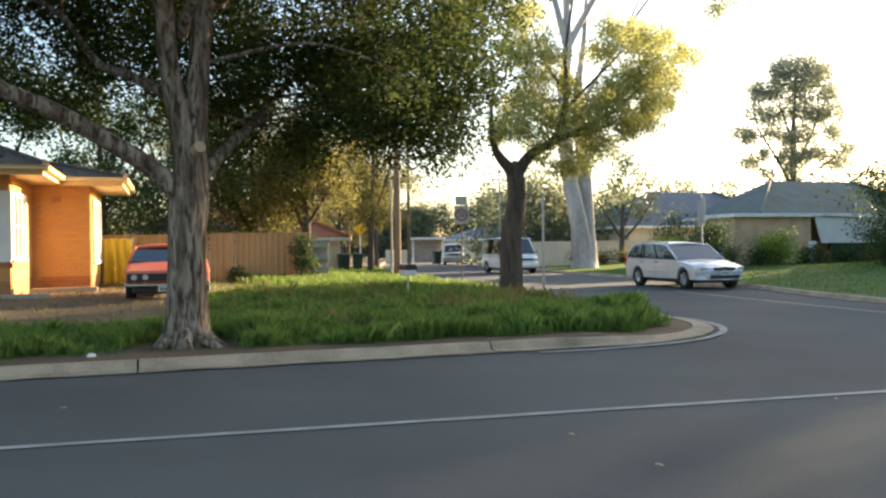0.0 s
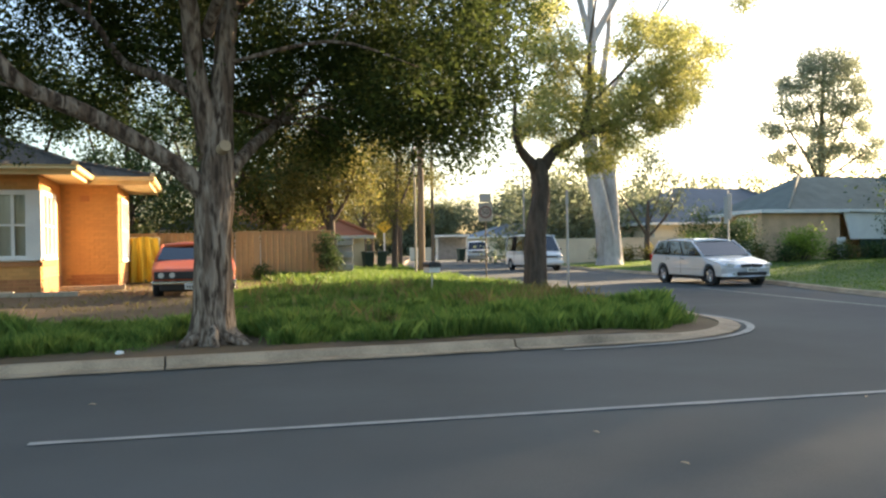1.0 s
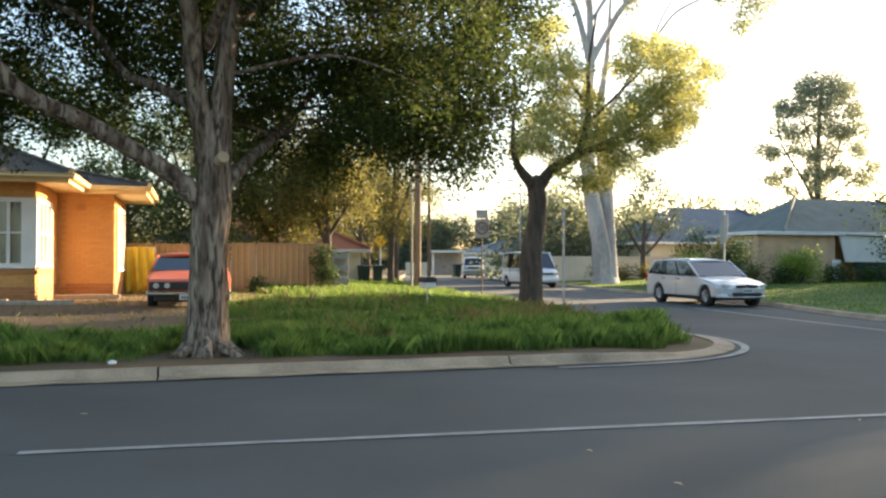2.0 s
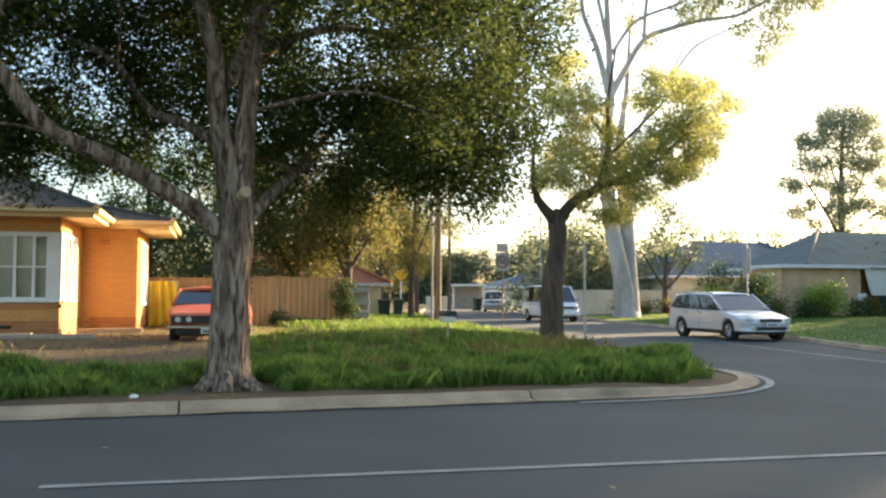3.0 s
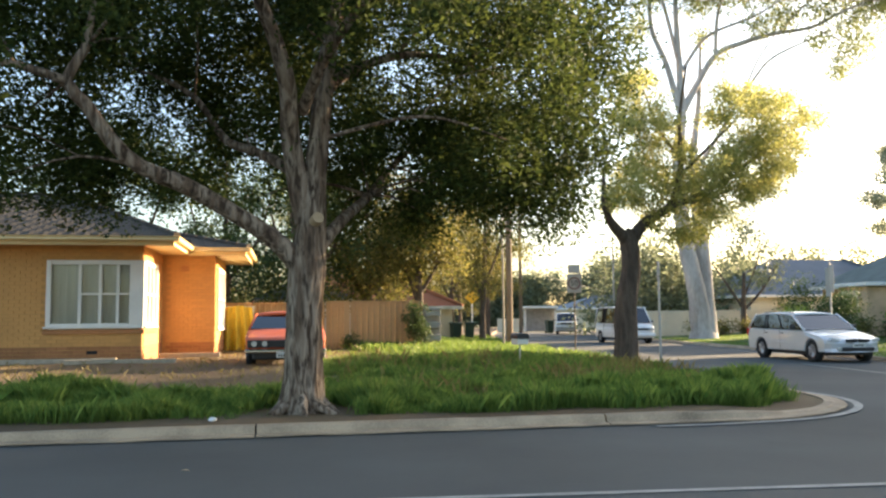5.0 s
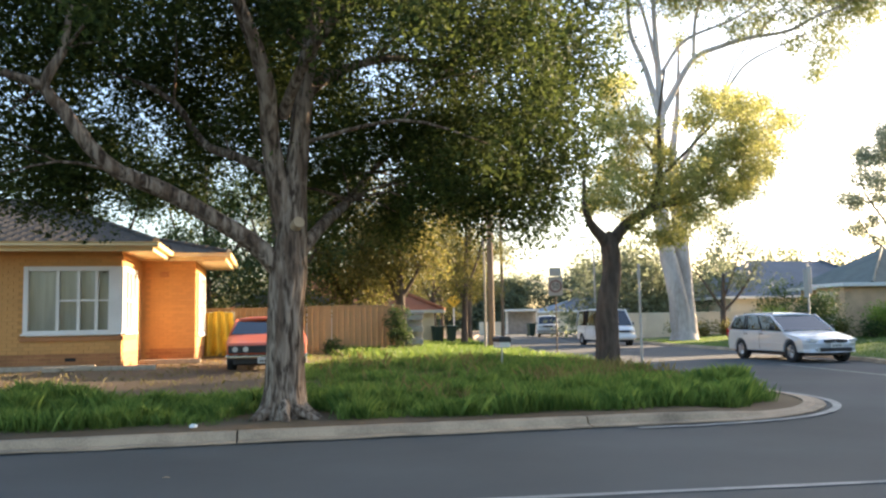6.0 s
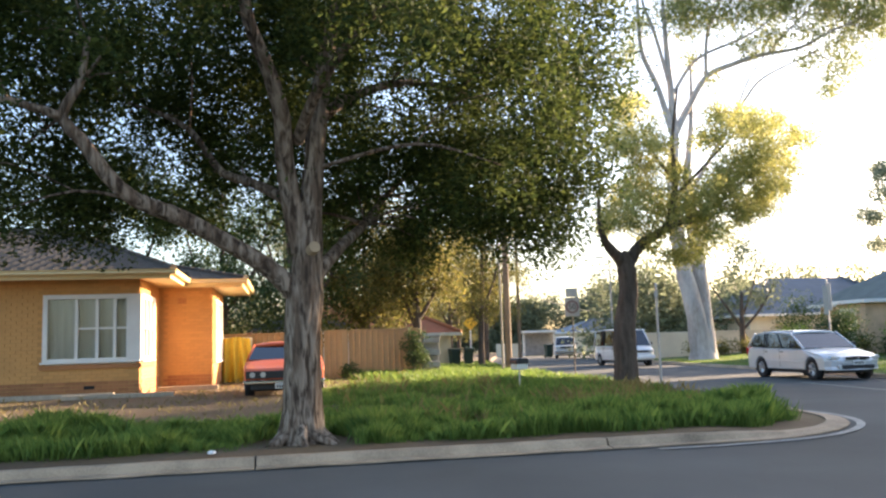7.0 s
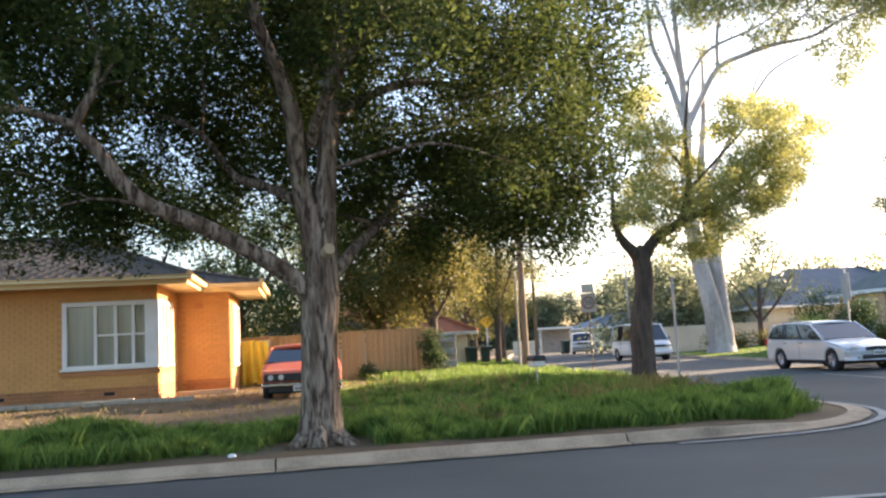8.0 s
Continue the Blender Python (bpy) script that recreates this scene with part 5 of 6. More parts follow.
# white four-wheel drive further down the street
ute, f = car("four_wheel_drive", "white four-wheel-drive wagon parked far down the side street", 22.8, 67.5, 0.0, -19, 4.5, 1.72, 1.78, CAR_WHITE,
             [(-2.2, 0.5), (-2.23, 0.75), (-2.15, 1.0), (-1.0, 1.08), (0.5, 1.1), (2.15, 1.1), (2.22, 0.5)],
             [(-1.0, 1.08), (-0.55, 1.68), (2.0, 1.70), (2.15, 1.1)], 1.08, (-1.4, 1.3), 0.36, GALV, narrow=0.12, glass_rows=(0.35, 0.68), nose=0.08)
for s in (-1, 1):
    part("headlight", box(s * 0.62 - 0.14, s * 0.62 + 0.14, -2.25, -2.12, 0.80, 0.95, 0.02), LAMP_GLASS, ute)
part("bumper", box(-0.85, 0.85, -2.34, -2.15, 0.42, 0.62, 0.04), GALV, ute)
part("grille", box(-0.44, 0.44, -2.26, -2.18, 0.80, 0.95, 0.01), BLACK, ute)

# ---- fence, signs, poles, bins ----
FENCE_Y = 28.0
fence = empty("fence", 1.0, FENCE_Y, 0.3, label="tan ribbed steel fence panels beside the drive", category="fence")


def ribbed_panel(w, h, material, parent, m, pitch=0.19, deep=0.03):
    n = int(w / pitch)
    pr = []
    for i in range(n):
        a = i * pitch
        pr += [(a, 0), (a + pitch * 0.62, 0), (a + pitch * 0.70, -deep), (a + pitch * 0.92, -deep)]
    pr.append((w, 0))
    out = pr + [(x, y + 0.004) for x, y in reversed(pr)]
    return part("panel", prism(out, "z", 0, h), material, parent, m=m)


for i, x0 in enumerate((-3.55, -1.18, 1.19, 2.0)):
    w_ = 2.33 if i != 2 else 0.78
    if i == 3:
        w_ = 2.33
    step = 0.04 if i < 2 else 0.08
    ribbed_panel(w_ - 0.03, 1.55 + step, FENCE_STEEL, fence, Matrix.Translation((x0 - 1.0, 0, 0.02)))
    part("post", box(x0 - 1.04, x0 - 0.985, -0.035, 0.035, 0, 1.6 + step, 0.005), FENCE_STEEL, fence)
    part("rail", box(x0 - 0.985, x0 - 1.04 + w_, -0.04, 0.02, 1.57 + step, 1.62 + step, 0.004), FENCE_STEEL, fence)
part("post", box(3.33, 3.385, -0.035, 0.035, 0, 1.68, 0.005), FENCE_STEEL, fence)

wall_block = empty("block_wall", 4.72, 28.6, 0.25, label="grey concrete block wall end beside the fence", category="wall")
for r in range(7):
    for k in range(3):
        part("block", box(-0.27, 0.27, -0.6 + 0.4 * k + (0.2 if r % 2 else 0) - 0.2, -0.212 + 0.4 * k + (0.2 if r % 2 else 0) - 0.2, 0.205 * r, 0.205 * r + 0.195, 0.008), BLOCK, wall_block)
part("capping", box(-0.3, 0.3, -0.85, 0.85, 1.43, 1.49, 0.01), BLOCK, wall_block)


def shrub(name, x, y, z, rx, rz, n, size, leaf, label, droop=0.1):
    root = empty(name, x, y, z, label=label, category="shrub")
    cl = [(rng.normal(0, 0.4) * rx, rng.normal(0, 0.4) * rx, rz * (0.15 + 0.8 * rng.random()), 1) for _ in range(26)]
    cl = [c for c in cl if (c[0] / rx) ** 2 + ((c[2] - rz / 2) / (rz * 0.6)) ** 2 < 1.1]
    V, Fc = tube([[(0, 0, -0.1, 0.03), (c[0] * 0.4, c[1] * 0.4, c[2] * 0.5, 0.02), (c[0], c[1], c[2], 0.006)] for c in cl[:8]], 5)
    mesh_ob("stems", V, Fc, BARK_DARK, root, True)["kind"] = "stuff"
    leaves("foliage", cl, rx * 0.42, n, size, leaf, root, droop)
    return root


shrub("shrub", 4.05, 27.4, 0.3, 0.38, 1.6, 2600, 0.09, LEAF_HEDGE, "dark climbing shrub against the fence end")
shrub("shrub", 2.0, 27.5, 0.3, 0.35, 0.55, 900, 0.08, LEAF_HEDGE, "low scrubby weed at the fence foot")
shrub("shrub", 27.4, 33.2, 0.3, 1.0, 1.6, 3500, 0.12, WEED, "yellow-green bush before a bungalow wall")
shrub("shrub", 23.3, 32.6, 0.3, 1.15, 1.9, 5000, 0.11, LEAF_HEDGE, "round clipped dark green bush")
shrub("shrub", 22.1, 33.8, 0.3, 0.9, 1.3, 2500, 0.11, WEED, "light green rounded bush")
for i in range(7):
    shrub("shrub", 25.2 + 1.35 * i, 33.6 + 0.3 * rng.normal(), 0.32, 0.6, 0.7 + 0.2 * rng.random(), 900, 0.12, LEAF_HEDGE if i % 2 else LEAF_BACK, "low garden shrub along the bungalow wall")
shrub("shrub", 25.6, 38.5, 0.25, 1.7, 2.8, 5000, 0.12, LEAF_HEDGE, "tall brownish shrub beside the bungalow")
shrub("conifer", 27.6, 26.9, 0.25, 1.3, 4.2, 9000, 0.12, LEAF_HEDGE, "tall dark green conifer bush on the lawn")
for x, y in ((24.6, 47.8), (26.0, 47.4), (27.4, 46.8)):
    shrub("shrub", x, y, 0.25, 0.8, 0.8, 900, 0.14, LEAF_BACK, "low dark shrub at the foot of a cream fence")

# yellow cloth hung by the end of the house
cloth = empty("yellow_cloth", -1.62, 27.3, 0.40, label="yellow cloth hung over a rack beside the house", category="cloth")
V, Fc = [], []
nx_, nz_ = 33, 9
for s in (0, 1):
    for j in range(nz_):
        for i in range(nx_):
            u, w_ = i / (nx_ - 1), j / (nz_ - 1)
            V.append(((u - 0.5) * (0.85 + 0.35 * (1 - w_)), 0.12 * math.sin(u * 23 + 1.5 * w_) * (1.2 - w_ * 0.8) + 0.02 * s, 0.05 + 1.40 * w_ - 0.10 * abs(u - 0.5) * w_))
for j in range(nz_ - 1):
    for i in range(nx_ - 1):
        a = j * nx_ + i
        Fc += [(a, a + 1, a + nx_ + 1, a + nx_), (a + nx_ * nz_, a + nx_ * nz_ + nx_, a + nx_ * nz_ + nx_ + 1, a + nx_ * nz_ + 1)]
mesh_ob("drape", V, Fc, TARP, cloth, True)
for s in (-0.45, 0.45):
    part("rack_leg", cyl((s, 0.08, 0), (s, 0.08, 1.42), 0.02), GALV, cloth)
part("rack_bar", cyl((-0.45, 0.08, 1.42), (0.45, 0.08, 1.42), 0.018), GALV, cloth)

# letterbox
mb = empty("letterbox", 4.55, 16.4, 0.2, 6, label="white letterbox with black rounded lid on a thin post", category="letterbox")
part("post", cyl((0, 0, -0.1), (0, 0, 0.66), 0.016), GALV, mb)
part("box", box(-0.115, 0.115, -0.17, 0.17, 0.66, 0.78, 0.01), WHITE, mb)
part("lid", prism([(-0.13, 0.775), (0.13, 0.775), (0.13, 0.84), (0.10, 0.885), (-0.10, 0.885), (-0.13, 0.84)], "y", -0.19, 0.19, 0.008), BLACK, mb, "black rounded lid")

# litter by the kerb
lit = empty("plastic_bag", -0.95, 10.92, 0.15, label="crumpled white plastic litter on the bare soil", category="litter")
b = bmesh.new()
bmesh.ops.create_icosphere(b, subdivisions=3, radius=0.05)
for v in b.verts:
    v.co *= 1 + 0.55 * noise.noise(v.co * 22)
    v.co.z = abs(v.co.z) * 0.8
part("bag", b, PLASTIC_BAG, lit)


def text_part(body, size, material, parent, m, name="numeral"):
    c = bpy.data.curves.new("txt", "FONT")
    c.body, c.size, c.align_x, c.align_y, c.extrude = body, size, "CENTER", "CENTER", 0.002
    tmp = new("txt", c)
    me = bpy.data.meshes.new_from_object(tmp.evaluated_get(bpy.context.evaluated_depsgraph_get()))
    bpy.data.objects.remove(tmp)
    me.materials.clear()
    me.materials.append(material)
    o = new(name, me)
    o.parent, o.matrix_basis = parent, m
    return o


# speed sign: 50 in a red ring
sp = empty("speed_sign", 8.9, 25.5, 0.15, -18, label="pale speed sign reading 50 in a red ring", category="road sign")
part("post", cyl((0, 0.05, -0.1), (0, 0.05, 2.9), 0.02), POLE_WOOD, sp, "thin dark post")
pl = part("plate", box(-0.23, 0.23, -0.004, 0.006, 2.02, 2.62, 0.002), SIGN_WHITE, sp)
rg = ring(0.205, 0.15, 0, 0.004, 32)
part("ring", rg, SIGN_RED, pl, m=pose(0, -0.005, 2.32, 0, 0, -90))
text_part("50", 0.24, BLACK, pl, pose(0, -0.007, 2.32, 90, 0, 0))
part("top_plate", box(-0.19, 0.19, 0.0, 0.01, 2.64, 2.92, 0.002), SIGN_GREY, sp, "plain grey upper plate")

# thin sign post on the corner, its blades seen edge-on
ps = empty("sign_post", 8.45, 18.3, 0.15, -25, label="thin steel post with a sign blade seen edge-on", category="road sign")
part("post", cyl((0, 0, -0.1), (0, 0, 2.5), 0.03, 0.03, 12), GALV, ps)
part("cap", cyl((0, 0, 2.5), (0, 0, 2.53), 0.034, 0.02, 12), GALV, ps)
part("blade", box(-0.012, 0.012, 0.03, 0.75, 2.18, 2.38, 0.002), SIGN_GREY, ps)
part("clamp", box(-0.04, 0.04, -0.04, 0.05, 2.20, 2.36, 0.006), GALV, ps)

# two tall plates on a post by the lawn
ds = empty("road_sign", 20.5, 29.1, 0.15, -35, label="pair of tall pale plates on a steel post by the lawn", category="road sign")
part("post", cyl((0, 0, -0.1), (0, 0, 3.3), 0.035), GALV, ds)
part("plate", box(-0.19, -0.02, -0.06, -0.045, 1.95, 3.05, 0.003), SIGN_WHITE, ds, m=pose(0, 0, 0, 0, 0, 22))
part("plate", box(0.0, 0.17, -0.06, -0.045, 2.1, 3.15, 0.003), SIGN_WHITE, ds, m=pose(0, 0, 0, 0, 0, -22))

# yellow diamond sign
dm = empty("warning_sign", 11.55, 53, 0.15, -10, label="yellow diamond warning sign on a pale post", category="road sign")
part("post", cyl((0, 0.05, -0.1), (0, 0.05, 2.9), 0.05), WHITE, dm)
part("plate", prism([(0, 2.12), (0.46, 2.58), (0, 3.04), (-0.46, 2.58)], "y", -0.01, 0.0), SIGN_YELLOW, dm)


def pole(x, y, h, r, material, name, label, arm=False):
    p = empty(name, x, y, 0, label=label, category="pole")
    V, Fc = tube([[(0, 0, -0.1, r), (0.01, 0, h * 0.5, r * 0.9), (0, 0, h, r * 0.72)]], 12, 0.03)
    mesh_ob("shaft", V, Fc, material, p, True)
    if arm:
        part("crossarm", box(-0.9, 0.9, -0.05, 0.05, h - 0.6, h - 0.48, 0.01), POLE_WOOD, p)
        for q in (-0.8, -0.3, 0.3, 0.8):
            part("insulator", cyl((q, 0, h - 0.48), (q, 0, h - 0.34), 0.035, 0.025, 10), WHITE, p)
    return p


pole(9.24, 34.9, 9.2, 0.155, POLE_WOOD, "utility_pole", "brown timber utility pole on the verge", True)
pole(8.84, 34.4, 6.4, 0.055, POLE_PALE, "pole", "thin pale steel pole beside the utility pole")
pole(16.2, 58, 8.6, 0.14, POLE_WOOD, "utility_pole", "dark far timber utility pole", True)
lp = pole(23.9, 59.6, 7.4, 0.085, GALV, "street_lamp", "tall thin grey street lamp post")
part("arm", cyl((0, 0, 7.3), (-0.9, -0.6, 7.5), 0.035), GALV, lp)
part("lamp_head", box(-1.35, -0.8, -0.75, -0.5, 7.44, 7.56, 0.04), GALV, lp)


def wire(p0, p1, sag, r=0.016):
    w_ = empty("power_line", 0, 0, label="thin dark sagging power line over the street", category="cable", group="power lines")
    pts = []
    for i in range(9):
        u = i / 8
        p = Vector(p0).lerp(Vector(p1), u)
        pts.append((p.x, p.y, p.z - sag * 4 * u * (1 - u), r))
    V, Fc = tube([pts], 5)
    mesh_ob("wire", V, Fc, WIRE, w_)


for k in (-0.8, -0.3, 0.3, 0.8):
    wire((9.24 + k, 34.9, 8.85), (16.2 + k, 58, 8.25), 0.5)
    wire((16.2 + k, 58, 8.25), (26 + k, 100, 8.2), 0.7)
wire((16.2, 58, 5.6), (30, 62, 4.4), 0.25, 0.02)
wire((16.2, 58, 5.0), (34, 80, 3.6), 0.3, 0.02)
for k in (0, 0.5, 1.0):
    wire((38 + k, 62, 19.5 + k * 0.6), (66, 40 - k, 26 + k * 1.5), 0.6, 0.02)


def wheelie_bin(x, y, rz, label):
    b_ = empty("wheelie_bin", x, y, left_z(x, y), rz, label=label, category="bin", group="bins on the verge")
    bm = box(-0.27, 0.27, -0.3, 0.3, 0.05, 0.95)
    for v in bm.verts:
        if v.co.z < 0.5:
            v.co.x *= 0.82
            v.co.y *= 0.75
    bmesh.ops.bevel(bm, geom=bm.edges[:], offset=0.03, segments=2, affect="EDGES")
    part("body", bm, BIN_GREEN, b_)
    part("lid", prism([(-0.33, 0.95), (0.32, 0.95), (0.30, 1.02), (0.1, 1.06), (-0.3, 1.04)], "x", -0.29, 0.29, 0.012), BIN_GREEN, b_)
    for s in (-0.22, 0.22):
        part("wheel", cyl((s - 0.03, 0.24, 0.1), (s + 0.03, 0.24, 0.1), 0.1, None, 14), RUBBER, b_)
    part("handle", cyl((-0.22, 0.36, 0.98), (0.22, 0.36, 0.98), 0.016), BIN_GREEN, b_)


wheelie_bin(9.0, 45.6, 10, "dark green wheelie bin on the verge")
wheelie_bin(9.7, 45.3, -6, "dark green wheelie bin on the verge")
wheelie_bin(19.9, 63, 8, "dark wheelie bin far down the street")


# ---- other houses ----
def simple_house(name, x0, x1, y0, y1, z0, eave, ridge, wall, roof, label, wins=(), over=0.5):
    """A hip-roofed house with windows in the wall that faces -y: wins are (x0, x1, z0, z1)."""
    root = empty(name, x0, y0, 0, label=label, category="house")
    w_, d = x1 - x0, y1 - y0
    bm = bmesh.new()
    xs = 0.0
    cuts = sorted(wins)
    if not cuts:
        box(0, w_, 0, d, z0, eave, bm=bm)
    else:
        box(0, w_, 0.25, d, z0, eave, bm=bm)
        for a, b_, c, e in cuts:
            box(xs, a - x0, 0, 0.25, z0, eave, bm=bm)
            box(a - x0, b_ - x0, 0, 0.25, z0, c, bm=bm), box(a - x0, b_ - x0, 0, 0.25, e, eave, bm=bm)
            xs = b_ - x0
        box(xs, w_, 0, 0.25, z0, eave, bm=bm)
    tagged(part("wall", bm, wall, root), kind="")
    for a, b_, c, e in cuts:
        wn_ = part("window", box(a - x0, b_ - x0, 0.10, 0.12, c, e), GLASS, root)
        part("frame", box(a - x0 - 0.05, b_ - x0 + 0.05, 0.03, 0.09, c - 0.06, c, 0.005), WHITE, wn_)
        part("frame", box(a - x0 - 0.05, b_ - x0 + 0.05, 0.03, 0.09, e, e + 0.06, 0.005), WHITE, wn_)
    h = min(w_, d) / 2
    r = bmesh.new()
    pts = [(-over, -over, eave + 0.1), (w_ + over, -over, eave + 0.1), (w_ + over, d + over, eave + 0.1), (-over, d + over, eave + 0.1)]
    pts += [(h, d / 2, ridge), (w_ - h, d / 2, ridge)] if w_ >= d else [(w_ / 2, h, ridge), (w_ / 2, d - h, ridge)]
    v = [r.verts.new(p) for p in pts]
    fs = ((0, 1, 5, 4), (1, 2, 5), (2, 3, 4, 5), (3, 0, 4)) if w_ >= d else ((0, 1, 4), (1, 2, 5, 4), (2, 3, 5), (3, 0, 4, 5))
    for f_ in fs + ((3, 2, 1, 0),):
        r.faces.new([v[i] for i in f_])
    part("roof", r, roof, root)
    part("fascia", box(-over - 0.02, w_ + over + 0.02, -over - 0.04, -over, eave - 0.06, eave + 0.12, 0.01), WHITE, root)
    part("fascia", box(-over - 0.04, -over, -over, d + over, eave - 0.06, eave + 0.12, 0.01), WHITE, root)
    for k in ((0, 4), (1, 5 if w_ >= d else 4)):
        part("ridge_cap", cyl(Vector(pts[k[0]]) + Vector((0, 0, 0.04)), Vector(pts[k[1]]) + Vector((0, 0, 0.04)), 0.10, None, 8), roof, root)
    return root


GREY_TILE = mat("grey_green_tile", (0.13, 0.155, 0.14), 0.85, var=0.25, scale=1.2, fine=12, bump=0.4)
BLUE_ROOF = mat("blue_grey_roof", (0.11, 0.135, 0.17), 0.6, var=0.15, scale=1.0, bump=0.2)
bung = simple_house("bungalow", 29.8, 41.5, 37, 43, 0.2, 2.85, 5.0, TAN_BRICK, GREY_TILE, "tan brick bungalow with grey-green tiled roof behind a lawn", [(34.2, 35.6, 1.0, 2.2)])
part("front_room", box(-3.3, 1.3, -2.1, -0.003, 0.2, 2.72), TAN_BRICK, bung, "projecting tan brick front room")
part("flat_roof", box(-3.6, 1.65, -2.45, 0.3, 2.73, 2.90, 0.01), WHITE, bung, "flat white-edged roof")
part("side_panel", box(-4.2, -3.32, -1.5, -1.35, 0.6, 2.5, 0.01), CREAM_WALL, bung, "pale rendered side wall")
part("door", box(1.1, 1.6, -2.16, -2.103, 0.4, 1.5, 0.01), WHITE, bung, "white panel beside the carport")
part("carport_roof", prism([(1.67, 2.78), (6.2, 2.62), (6.2, 2.72), (1.67, 2.90)], "y", -2.5, 0.0), WHITE, bung)
part("carport_gable", prism([(1.8, 1.4), (5.9, 1.36), (5.9, 2.60), (1.4, 2.74)], "y", -2.30, -2.22), WHITE, bung, "white carport gable board")
part("carport_post", box(5.8, 5.9, -2.30, -2.2, 0.3, 1.37), WHITE, bung)
gate = empty("gate", 34.4, 34.72, 0.3, label="dark green slatted gate beside the carport", category="gate")
for i in range(9):
    part("slat", box(-2.2 + 0.48 * i, -1.76 + 0.48 * i, 0, 0.03, 0, 1.3, 0.004), BIN_GREEN, gate)
simple_house("cream_house", 31.5, 46, 53.5, 62, 0.2, 2.7, 5.6, CREAM_WALL, BLUE_ROOF, "cream rendered house with blue-grey roof", [(33.5, 35.2, 1.0, 2.2)])
simple_house("terracotta_house", -2.0, 8.9, 46, 54, 0.3, 1.95, 4.4, CREAM_WALL, TERRACOTTA, "cream house with terracotta tile roof among trees", [(5.2, 6.8, 1.0, 2.2)])
simple_house("far_house", 32, 43.5, 92, 100, 0.0, 2.3, 4.0, CREAM_WALL, BLUE_ROOF, "far low house with grey-blue roof across the street's end", [(33.5, 35.5, 0.9, 1.9), (38, 40, 0.9, 1.9)])
carport = empty("carport", 22.6, 80, 0, -18, label="far low carport with a pale flat roof", category="carport")
part("roof", box(-0.3, 3.4, -0.4, 4.5, 2.3, 2.5, 0.02), WHITE, carport)
part("back_wall", box(0, 3.2, 4.0, 4.2, 0, 2.3), BLOCK, carport, "grey block back wall")
for px_, py_ in ((0.05, 0.0), (3.05, 0.0), (0.05, 3.6), (3.05, 3.6)):
    part("post", box(px_, px_ + 0.1, py_, py_ + 0.1, 0, 2.3), WHITE, carport)
part("side_fence", box(-2.6, -0.1, 0.4, 0.5, 0, 1.3, 0.01), CREAM_WALL, carport, "low cream side fence")
shed = empty("shed", -1.6, 38, 0.3, label="blue-roofed garden shed behind the fence", category="shed")
part("wall", box(0, 4.4, 0, 3, 0, 2.0), WHITE, shed)
part("roof", prism([(-0.2, 2.0), (4.6, 2.0), (2.2, 3.0)], "y", -0.2, 3.2), BLUE_ROOF, shed)

cf = empty("cream_fence", 21.6, 51.2, 0.1, -14, label="long cream rendered panel fence behind the verge", category="fence")
for i in range(6):
    part("panel", box(2.4 * i, 2.4 * i + 2.34, 0, 0.06, 0, 1.65, 0.008), CREAM_WALL, cf)
    part("post", box(2.4 * i - 0.06, 2.4 * i, -0.02, 0.08, 0, 1.7, 0.008), CREAM_WALL, cf)
# unseen tree belt, added beside the main road to block the low sun
far_wood("far_trees", 38.5, 33, 46, -1, 12.0, 76, "added unseen belt of dark trees that shades the main road", 0.5, 6500)

# fallen leaves lying on the asphalt
for x, y, rz in ((2.78, 5.58, 20), (-0.95, 8.2, 75), (5.6, 6.0, 130), (2.9, 4.6, 200)):
    fl = empty("fallen_leaf", x, y, 0.004, rz, label="dry pale leaf lying on the asphalt", category="leaf", group="fallen leaves")
    bm = bmesh.new()
    outline = [(0, -0.034), (0.012, -0.012), (0.014, 0.01), (0.0, 0.036), (-0.013, 0.012), (-0.011, -0.012)]
    top = [bm.verts.new((a, b_, 0.014 + 0.4 * abs(a))) for a, b_ in outline]
    bot = [bm.verts.new((a, b_, 0.010 + 0.4 * abs(a))) for a, b_ in outline]
    bm.faces.new(top), bm.faces.new(list(reversed(bot)))
    for i in range(6):
        bm.faces.new((top[i], bot[i], bot[(i + 1) % 6], top[(i + 1) % 6]))
    part("blade", bm, CUT_WOOD, fl)

# ---- bricks of the corner house ----
def brick_mesh(w_, material):
    b = box(-w_ / 2, w_ / 2, -0.012, 0.05, -0.038, 0.038)
    me = bpy.data.meshes.new("brick")
    b.to_mesh(me), b.free()
    me.materials.append(material)
    return me


BR = {(m_.name, w_): brick_mesh(w_, m_) for m_ in (BRICK, BRICK_RED) for w_ in (0.23, 0.11)}


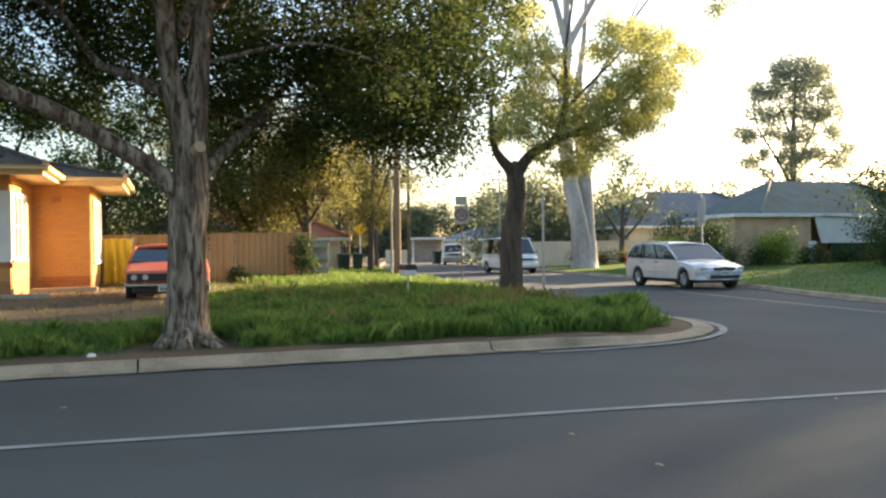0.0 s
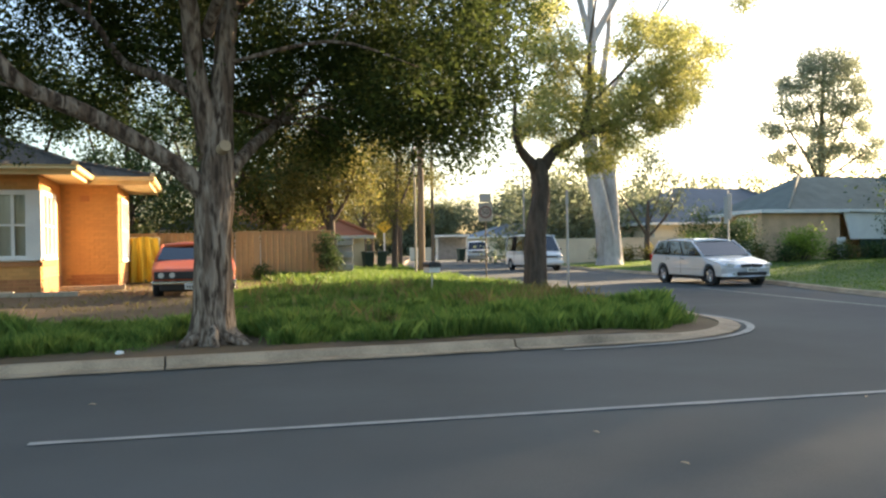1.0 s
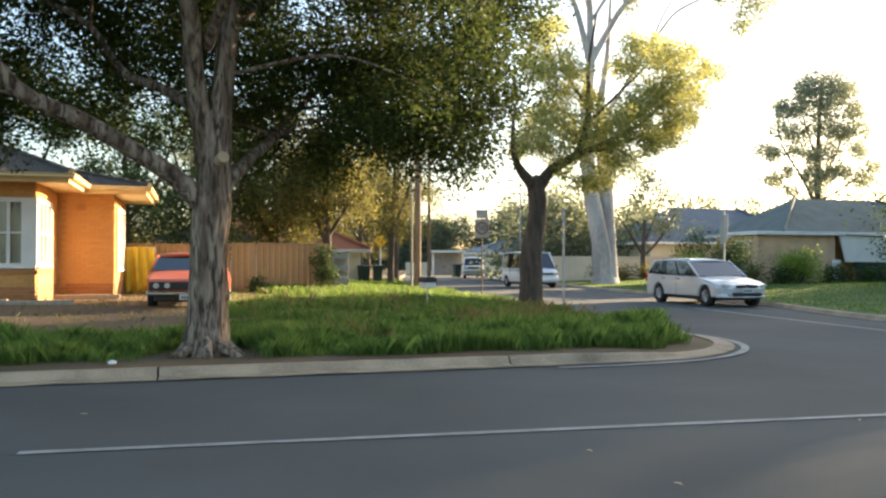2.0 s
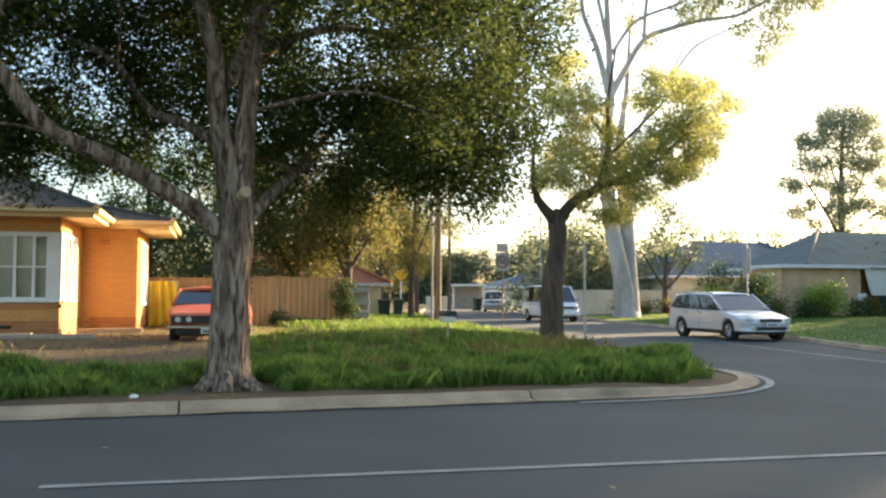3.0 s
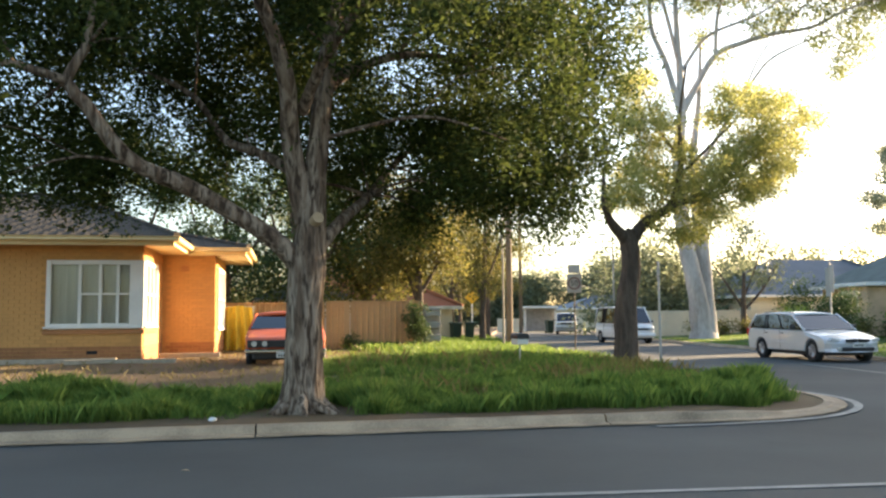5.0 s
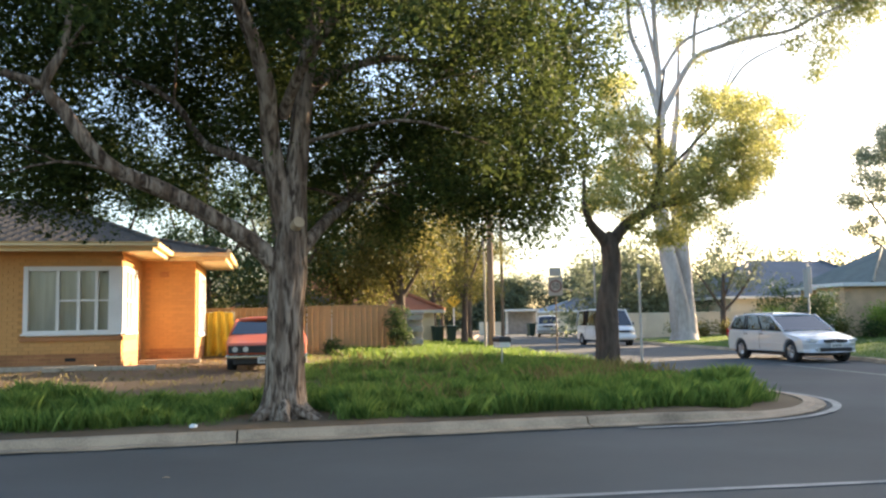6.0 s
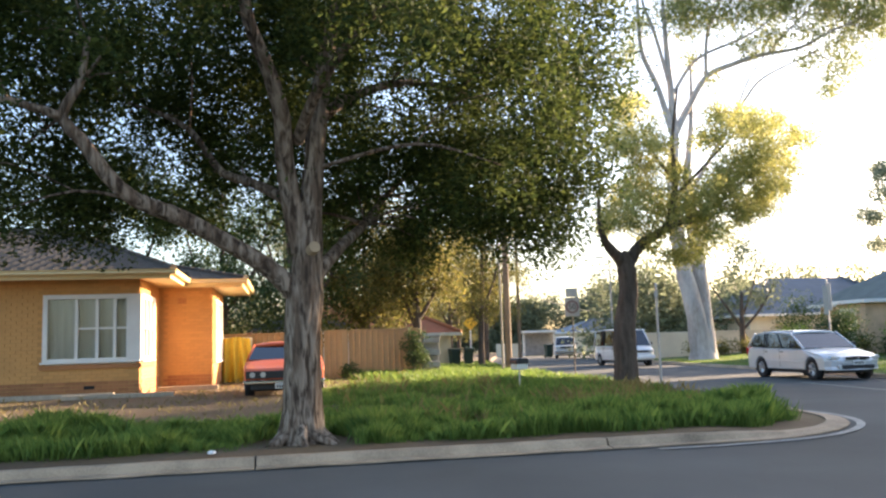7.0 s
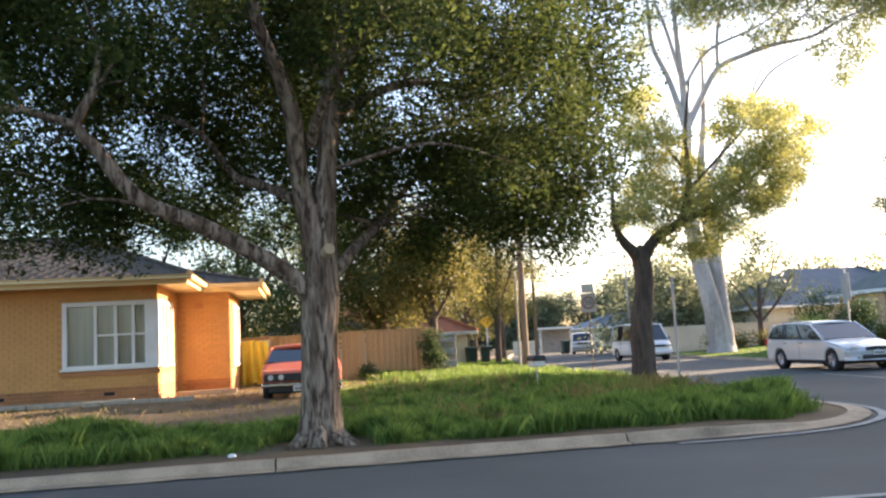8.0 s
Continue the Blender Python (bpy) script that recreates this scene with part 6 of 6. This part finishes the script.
def brick_face(a0, a1, z0, z1, place, holes, limit):
    """Stretcher courses over a face. place(a, z) gives the pose; the first bricks from a1 down are parts, the rest one mesh."""
    made = 0
    rest = {BRICK.name: ([], []), BRICK_RED.name: ([], [])}
    rows = int((z1 - z0) / 0.086)
    cells = []
    for r_ in range(rows):
        z = z0 + 0.043 + 0.086 * r_
        a = a1 - 0.117 - (0.12 if r_ % 2 else 0)
        if r_ % 2:
            cells.append((a1 - 0.057, z, 0.11, r_))
        while a - 0.115 > a0 - 0.02:
            cells.append((a, z, 0.23, r_))
            a -= 0.24
    cells.sort(key=lambda c: -c[0])
    for a, z, w_, r_ in cells:
        if any(h0 - 0.1 < a < h1 + 0.1 and k0 - 0.03 < z < k1 + 0.03 for h0, h1, k0, k1 in holes):
            continue
        mt = BRICK_RED if z < z0 + 0.56 else BRICK
        m = place(a + rng.normal(0, 0.002), z + rng.normal(0, 0.0015))
        if made < limit:
            o = new("brick", BR[(mt.name, w_)])
            o.parent = house
            o.matrix_basis = Matrix.Translation((6, -24, 0)) @ m
            made += 1
        else:
            V, Fc = rest[mt.name]
            k = len(V)
            me = BR[(mt.name, w_)]
            V += [Matrix.Translation((6, -24, 0)) @ m @ v.co for v in me.vertices]
            Fc += [tuple(k + i for i in p.vertices) for p in me.polygons]
    for mt in (BRICK, BRICK_RED):
        if rest[mt.name][0]:
            tagged(mesh_ob("bricks", *rest[mt.name], mt, house), kind="stuff")


brick_face(EX + 2, FX, 0.2, EAVE + 0.06, lambda a, z: pose(a, FY, z), [(WIN[0] - 0.02, WIN[1] + 0.02, WIN[2] - 0.14, WIN[3] + 0.04)], 140)
brick_face(FX + 0.02, RX, 0.2, EAVE + 0.06, lambda a, z: pose(a, RY, z), [], 130)
brick_face(FY + 0.05, RY, 0.2, EAVE + 0.06, lambda a, z: pose(FX, a, z, 0, 0, 90), [(SIDE_WIN[0], SIDE_WIN[1], SIDE_WIN[2] - 0.14, SIDE_WIN[3] + 0.04)], 10)
brick_face(RY + 0.05, EY, 0.2, EAVE + 0.06, lambda a, z: pose(RX, a, z, 0, 0, 90), [(END_WIN[0], END_WIN[1], END_WIN[2] - 0.1, END_WIN[3] + 0.04)], 10)
